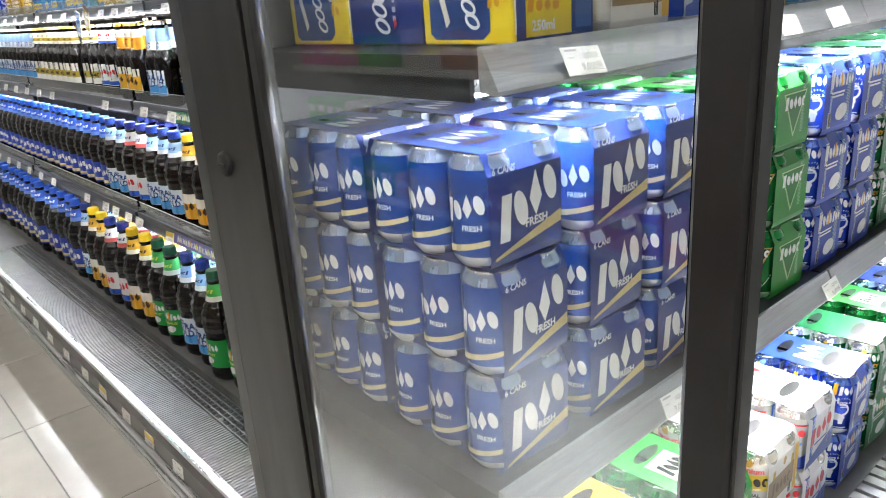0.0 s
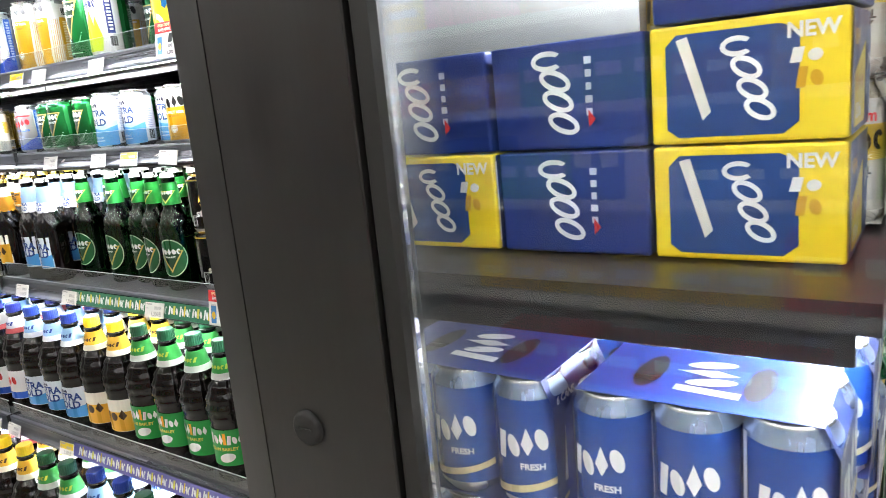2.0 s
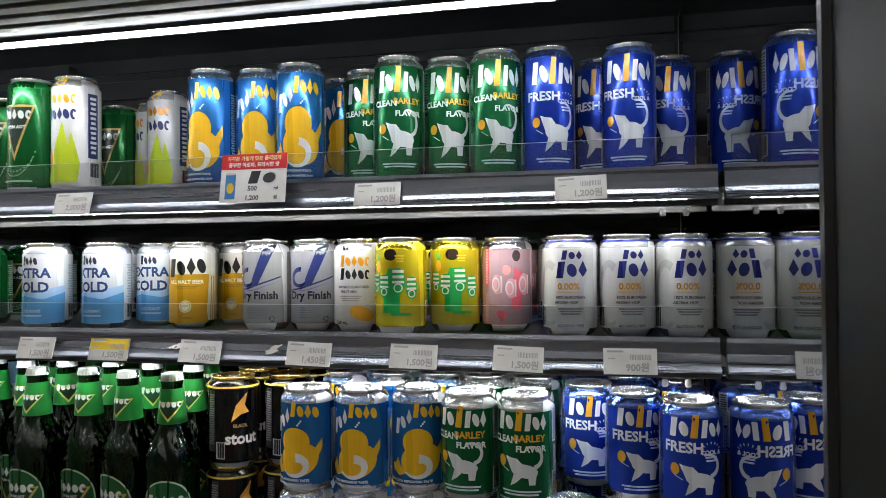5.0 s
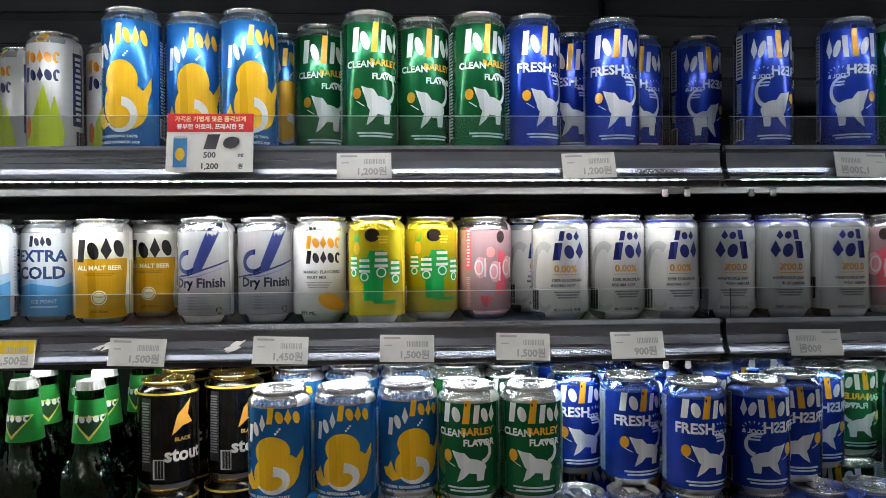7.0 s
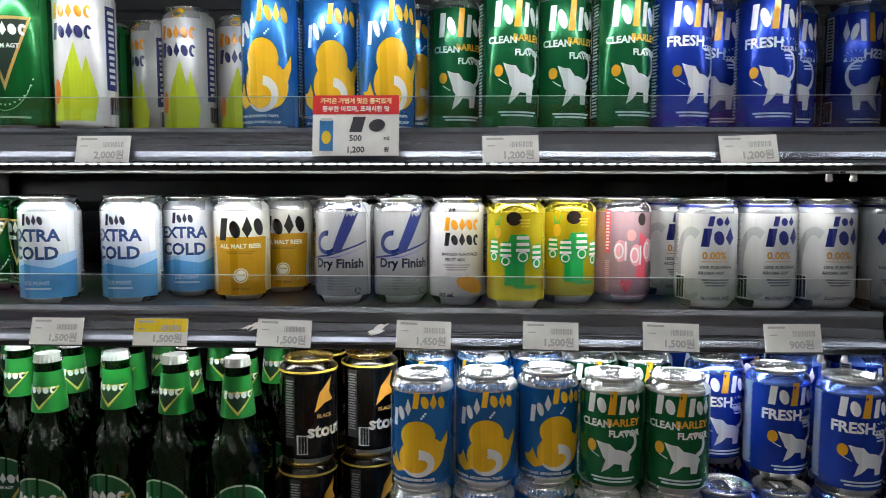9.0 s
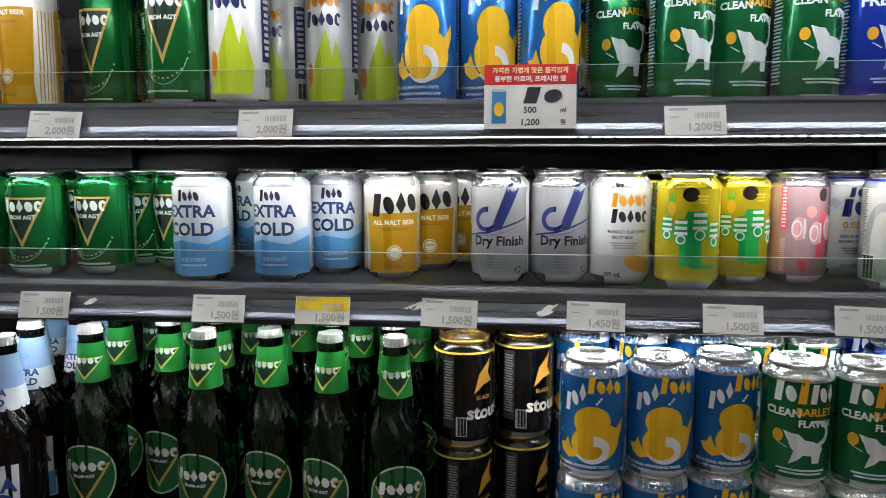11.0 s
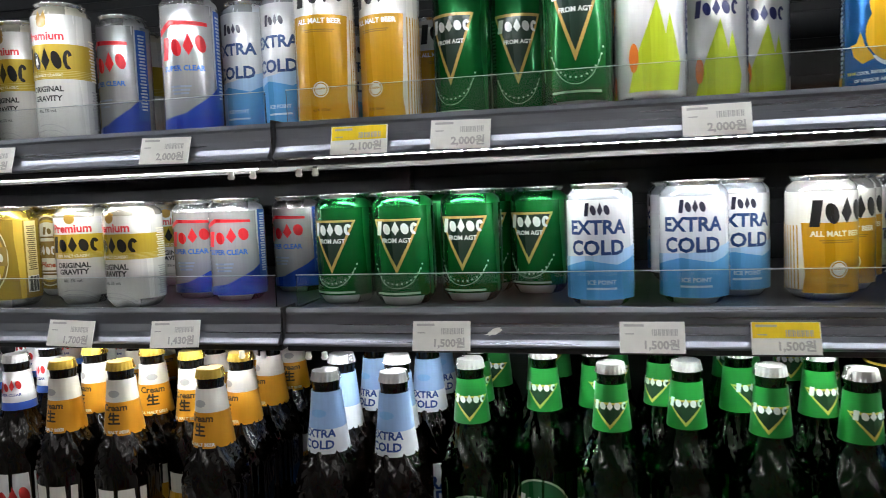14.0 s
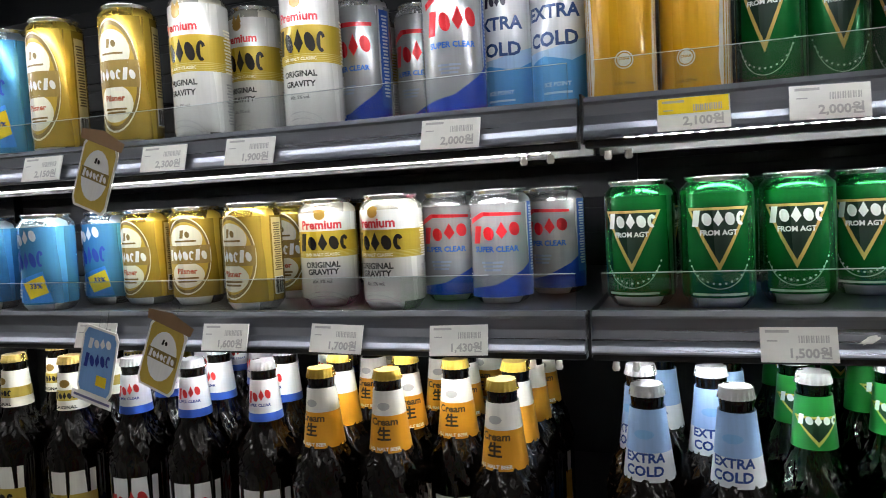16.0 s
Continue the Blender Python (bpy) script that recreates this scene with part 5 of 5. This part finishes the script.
for lst, z, tall, where in ((MID, 1.2792, False, "a shelf"), (TOP, 1.4707, True, "a shelf")):
    for kind, x, y in lst:
        can(kind, tall, x, y, z, TURN.get(kind, 0) + rng.uniform(-16, 16), where)
    # second and third rows
    for r_, y in ((2, 0.245), (3, 0.315)):
        for kind, x, y0 in lst[::1]:
            if y0 < 0.13 and rng.random() < (0.75 if tall is False else 0.35):
                if all(abs(x - q[1]) > 0.067 or abs(y - q[2]) > 0.067 for q in lst):
                    can(kind, tall, x, y, z, rng.uniform(-60, 60), where)
    # the run beyond
    x, i = -2.05, 0
    far = ["light", "light", "light", "pilsner", "pilsner", "fresh", "fresh", "light", "cold", "clear", "clear"]
    while x > -4.9:
        can(far[(i // 3) % len(far)], tall, x, 0.055 + 0.02 * rng.random(), z, rng.uniform(-15, 15), where)
        x, i = x - 0.069 - 0.012 * rng.random(), i + 1

# low shelf: two layers of cans, glass bottles
LOW = [("stout", -.623, .050), ("stout", -.556, .082), ("duck", -.486, -.015), ("duck", -.418, -.008), ("duck", -.351, .008), ("barley", -.285, -.010), ("barley", -.218, -.014), ("fresh", -.150, .075), ("fresh", -.096, .030), ("fresh", -.037, -.010)]
for kind, x, y in LOW:
    t = 0 if kind != "stout" else 22
    for layer in (0, 1):
        if kind == "fresh" and not layer:
            can(kind, False, x * 1.12 + 0.004, -0.012, 0.9782, rng.uniform(-20, 20), "a shelf")
            continue
        can(kind, False, x + 0.002 * layer, y, 0.9782 + layer * 0.1188, t + rng.uniform(-10, 10), "a shelf")
    for r_ in (1, 2, 3):
        for layer in (0, 1):
            can(kind, False, min(x + rng.uniform(-.002, .002), -0.034), max(y, 0) + 0.068 * r_ + (0.04 if kind != "stout" else 0) + 0.012, 0.9782 + layer * 0.1188, rng.uniform(-60, 60), "a shelf")
GL = [("lager", -.695, .020), ("lager", -.770, .030), ("lager", -.845, .045), ("lager", -.918, .030), ("lager", -.990, .090), ("lager", -1.062, .040), ("cold", -1.128, -.020), ("cold", -1.200, -.020)]
GL += [("cream", -1.330, -.020), ("cream", -1.402, .060), ("cream", -1.457, .005), ("cream", -1.533, .005), ("fitz", -1.620, .030), ("fitz", -1.716, .030), ("fitz", -1.802, .030), ("malt", -1.900, .030), ("malt", -1.994, .030)]
for kind, x, y in GL:
    bottle(kind, x, y, 0.9782, rng.uniform(-18, 18), "a shelf")
    for r_ in (1, 2, 3):
        bottle(kind, x + rng.uniform(-.008, .008) - 0.012 * (r_ % 2), y + 0.072 * r_ + rng.uniform(0, .006), 0.9782, rng.uniform(-50, 50), "a shelf")
x, i = -2.08, 0
while x > -4.9:
    bottle(["malt", "pet_blue", "cold", "cream"][(i // 8) % 4] if (i // 8) % 4 != 1 else "cold", x, 0.01, 0.9782, rng.uniform(-15, 15), "a shelf")
    x, i = x - 0.076, i + 1

# foot shelf: litre bottles in two rows
FOOT = ["pet_fresh"] * 3 + ["pet_lite"] * 6 + ["pet_max"] * 2 + ["pet_cold"] * 3 + ["pet_fitz"] * 2 + ["pet_cold"] * 2 + ["pet_blue"] * 30
for i, kind in enumerate(FOOT):
    x = -0.052 - i * 0.0925 if i < 3 else -0.285 - (i - 3) * 0.0880
    if x < -4.9:
        break
    for r_ in range(3 if i < 18 else 1):
        bottle(kind, x + rng.uniform(-.003, .003) + (0.02 if r_ % 2 else 0) * (i > 2), -0.090 + r_ * 0.092 + rng.uniform(-.004, .004), 0.6502, rng.uniform(-14, 14), "a shelf")
DECK = ["pet_lite", "pet_lite", "pet_lite", "pet_fresh", "pet_fresh", "pet_lite", "pet_lite", "pet_cold", "pet_cold", "pet_lite", "pet_lite", "pet_max", "pet_max", "pet_fitz", "pet_fitz", "pet_max", "pet_max", "pet_cold"] + ["pet_blue"] * 30
for i, kind in enumerate(DECK):
    x = -0.06 - i * 0.0990
    if x < -4.9:
        break
    for r_ in range(2 if i < 18 else 1):
        bottle(kind, x, -0.180 + r_ * 0.101 + rng.uniform(-.008, .008), 0.3052, rng.uniform(-14, 14), "the deck").scale = (1.1, 1.1, 1.11)


# ---- price tags and signs ----
TAGS = {}


def price_tag(x, y, z, price, yellow=False, lean=-17, turn=0.0, roll=0.0):
    at = pose(x + 0.029, y, z - 0.0125, lean, roll, turn)
    key = (price, yellow)
    if key in TAGS:
        return copy_thing(TAGS[key], at)
    t = thing("price_tag", ("yellow-topped" if yellow else "white") + " paper price tag on a shelf lip", "price tag", "price tags", at=at)
    TAGS[key] = t
    part("paper", boxes((-0.029, 0.029, -0.0012, 0, -0.0145, 0.0145)), M_PAPER, t)
    p = Print()
    ink = (0.46, 0.45, 0.44)
    if yellow:
        p.rect(-.028, .028, .000, .0142, YEL, metal=0.0)
    p.bars(-.016, .011, .018, .004, 1, ink, metal=0.0)
    for i in range(13):
        p.rect(.000 + i * .0018, .0008 + i * .0018 + .0004 * (i % 2), .0015, .0075, ink, metal=0.0)
    p.text(price, .008, -.0075, .0105, ink, metal=0.0).bars(-.02, .003, .008, .002, 1, ink, metal=0.0)
    p.build("print", t, None, base=0.0014)
    return t


ym, yt = -0.0138, -0.0130
for x, pr_, ye in ((-1.108, "1,500원", 0), (-.909, "1,500원", 0), (-.795, "1,500원", 1), (-.661, "1,500원", 0), (-.512, "1,450원", 0), (-.378, "1,500원", 0), (-.253, "1,500원", 0), (-.128, "900원", 0), (-1.401, "1,430원", 0), (-1.531, "1,700원", 0), (-1.664, "1,600원", 0), (-1.84, "1,550원", 0)):
    price_tag(x, ym, 1.270, pr_, bool(ye), turn=rng.uniform(-2, 2), roll=rng.uniform(-2, 2))
for x, pr_, ye in ((-.422, "1,200원", 0), (-.180, "1,200원", 0), (-.851, "2,000원", 0), (-1.082, "2,000원", 0), (-1.184, "2,100원", 1), (-1.399, "2,000원", 0), (-1.618, "1,900원", 0), (-1.727, "2,300원", 0), (-1.90, "2,150원", 0)):
    price_tag(x, yt, 1.465, pr_, bool(ye), turn=rng.uniform(-2, 2), roll=rng.uniform(-2, 2))
for x, pr_ in ((-.955, "1,500원"), (-.646, "1,300원"), (-.310, "900원"), (-.175, "900원"), (-1.16, "1,500원"), (-1.5, "1,500원")):
    price_tag(x, -.1128, .986, pr_, turn=rng.uniform(-2, 2), roll=rng.uniform(-2, 2))
for x, pr_, ye in ((-.995, "3,300원", 1), (-1.235, "3,300원", 0), (-1.33, "3,300원", 0), (-1.45, "3,300원", 0), (-1.55, "3,300원", 0), (-1.75, "3,300원", 0)):
    price_tag(x, -.1682, .644, pr_, bool(ye), roll=rng.uniform(-3, 3))
for i in range(16):
    price_tag(-.40 - i * .17 - rng.uniform(0, .03), -.4560, .287, "3,900원", i in (1, 3), -8, roll=rng.uniform(-4, 4))
for i in range(14):
    x = -2.1 - i * .19
    price_tag(x, ym, 1.270, "1,600원")
    price_tag(x - .05, yt, 1.465, "1,900원")
    price_tag(x - .02, -.1128, .986, "1,500원")
    price_tag(x - .08, -.1682, .644, "3,300원")
for y, zs in ((-.30, 1.190), (-.02, 1.190), (.14, 1.190), (.30, 1.190), (.62, 1.190), (.95, 1.190), (-.105, .722), (.40, .722), (.70, .722), (1.1, .722)):
    t = price_tag(0, 0, 0, "9,000원")
    t.matrix_basis = pose(BX + 0.0165, y, zs - 0.020, 0, 0, 90) @ pose(0, 0, 0, -28, rng.uniform(-4, 4), 0)


def promo_sign(x, y, z, small):
    s = thing("promo_sign", "red and white paper promotion sign on a shelf lip", "sign", at=pose(x, y, z, -9))
    w, h = 0.0445, 0.0625
    part("paper", boxes((-w, w, -0.0015, 0, -h, 0)), M_PAPER, s)
    p = Print()
    k = dict(metal=0.0, rough=0.45)
    p.rect(-w, w, -.0200, 0, (0.66, 0.03, 0.03), **k)
    p.text("가격은 가볍게 맛은 품격있게", 0, -.0062, .0062, (0.85, 0.75, 0.4), **k).text("풍부한 아로마, 프레시한 맛", 0, -.0145, .0062, (0.85, 0.82, 0.8), **k)
    p.mark(.012, -.0305, .040, .016, 2, (0.04, 0.04, 0.05), **k)
    p.text("355" if small else "500", .000, -.0450, .0085, (0.1, 0.1, 0.12), **k).text("ml", .032, -.0450, .006, (0.1, 0.1, 0.12), **k)
    p.text("900" if small else "1,200", .000, -.0570, .0085, (0.1, 0.1, 0.12), **k).text("원", .032, -.0570, .006, (0.1, 0.1, 0.12), **k)
    p.rect(-.037, -.023, -.058, -.026, (0.05, 0.22, 0.5), **k).poly(ellipse(-.03, -.044, .005, .007, 12), (0.8, 0.5, 0.02), **k).rect(-.036, -.024, -.027, -.024, SILVER, **k)
    p.build("print", s, None, base=0.0017)
    return s


promo_sign(-.552, -.0165, 1.507, False)
promo_sign(-.388, -.118, 1.030, True)


def hang_card(x, y, z, kind, lean):
    """Can-shaped card on a clear plastic arm."""
    c = thing("hanging_card", ("gold" if kind == "gold" else "pale blue") + " can-shaped promotion card hung from a shelf lip", "sign", at=pose(x, y, z, 0, lean, 0))
    p0 = [(-.020, -.085), (.020, -.085), (.024, -.078), (.024, -.016), (.020, -.008), (-.020, -.008), (-.024, -.016), (-.024, -.078)]
    bm = bmesh.new()
    f = bm.faces.new([bm.verts.new((u, 0, v)) for u, v in p0])
    g = bmesh.ops.extrude_face_region(bm, geom=[f])
    bmesh.ops.translate(bm, verts=[v for v in g["geom"] if isinstance(v, bmesh.types.BMVert)], vec=(0, -0.0012, 0))
    bmesh.ops.recalc_face_normals(bm, faces=bm.faces[:])
    part("card", bm, M_PAPER, c)
    p = Print()
    col = (0.55, 0.40, 0.08) if kind == "gold" else (0.20, 0.38, 0.72)
    p.poly([(u * .9, -.0465 + (v + .0465) * .93) for u, v in p0], col, metal=0.1)
    if kind == "gold":
        p.poly(ellipse(0, -.046, .018, .028, 22), WHITE, metal=0.0).rect(-.019, .019, -.052, -.040, (0.25, 0.18, 0.05)).mark(0, -.046, .034, .009, 7, WHITE).mark(0, -.030, .008, .006, 2, BLACK)
        p.poly([(-.028, -.012), (.028, -.012), (.030, -.002), (0, .004), (-.030, -.002)], (0.25, 0.15, 0.08), metal=0.0)
    else:
        p.mark(0, -.025, .032, .012, 4, WHITE, .2).mark(0, -.044, .036, .016, 5, (0.02, 0.04, 0.3), .2).rect(.002, .016, -.072, -.06, YEL)
        p.rect(-.028, .028, -.094, -.084, WHITE, metal=0.0).bars(0, -.089, .05, .005, 1, (0.15, 0.15, 0.3), metal=0.0)
    p.build("print", c, None, base=0.0014)
    part("arm", boxes((-.005, .005, -.0006, .0, -.010, .014)), M_ACRYL, c)
    return c


hang_card(-1.675, -.045, 1.285, "gold", 22)
hang_card(-1.762, -.050, 1.280, "blue", 16)
hang_card(-1.745, -.045, 1.480, "gold", 22)

# ---- shop lights ----
for i in range(5):
    for j, y in enumerate((-2.6, -1.35)):
        l = thing("ceiling_light", "white twin-tube ceiling light fitting", "ceiling light", "ceiling lights", at=pose(-4.6 + i * 1.9, y, CEIL))
        part("housing", boxes((-0.62, 0.62, -0.10, 0.10, -0.055, -0.001), bevel=0.006), M_WHITE, l)
        for s in (-0.05, 0.05):
            bm = lathe(bmesh.new(), [(0.0, -0.6), (0.014, -0.6), (0.014, 0.6), (0.0, 0.6)], 12)
            bmesh.ops.rotate(bm, verts=bm.verts[:], matrix=Matrix.Rotation(radians(90), 3, "Y"))
            o = part("tube", bm, M_TUBE, l)
            o.location = (0, s, -0.072)

# ---- shelving across the aisle, seen in the glass ----
rack = thing("gondola", "white shelving with packed goods across the aisle", "shelving")
part("back_board", boxes((-3.2, 3.2, -2.98, -2.95, 0.0, 1.9)), M_WHITE, rack)
for z in (0.12, 0.50, 0.88, 1.24, 1.58):
    part("shelf", boxes((-3.2, 3.2, -2.949, -2.55, z - 0.03, z)), M_WHITE, rack)
    part("price_rail", boxes((-3.2, 3.2, -2.5495, -2.542, z - 0.035, z + 0.004)), M_PAPER, rack)
GOODS = [(0.6, 0.05, 0.08), (0.1, 0.4, 0.06), (0.75, 0.2, 0.4), (0.7, 0.66, 0.6), (0.75, 0.5, 0.05), (0.06, 0.15, 0.5), (0.4, 0.15, 0.06)]
rng = random.Random(21)
for z in (0.12, 0.50, 0.88, 1.24, 1.58):
    x = -3.15
    while x < 3.0:
        w, h, c = rng.choice((0.10, 0.14, 0.2)), rng.uniform(0.12, 0.26), rng.choice(GOODS)
        n = rng.randint(2, 4)
        for i in range(n):
            if x + w > 3.15:
                break
            bm = bmesh.new()
            box(bm, -w / 2, w / 2, -0.10, 0.10, 0, h, 0.006)
            g = part("goods_carton", bm, paint(c, 0.0, 0.4))
            g.location = (x + w / 2, -2.68, z + 0.0005)
            tagged(g, "plain coloured carton of goods on a white shelf", "carton", "goods across the aisle")
            q = Print().rect(-w * .35, w * .35, h * .5, h * .75, (0.75, 0.74, 0.7), metal=0.0)
            o = q.build("print", g, None)
            o.matrix_basis = pose(0, 0.1003, 0, 0, 0, 180)
            x += w + 0.006

# ---- floor tiles ----
tile = bmesh.new()
box(tile, -0.2985, 0.2985, -0.2985, 0.2985, -0.0025, 0.0, 0.0012)
me = bpy.data.meshes.new("tile")
tile.to_mesh(me)
tile.free()
me.materials.append(M_FLOOR)
fl = bpy.data.objects["floor"]
for i in range(16):
    for j in range(7):
        o = new("tile", me)
        o.location = (-5.9 + i * 0.6, -3.3 + j * 0.6, 0)
        o.parent = fl
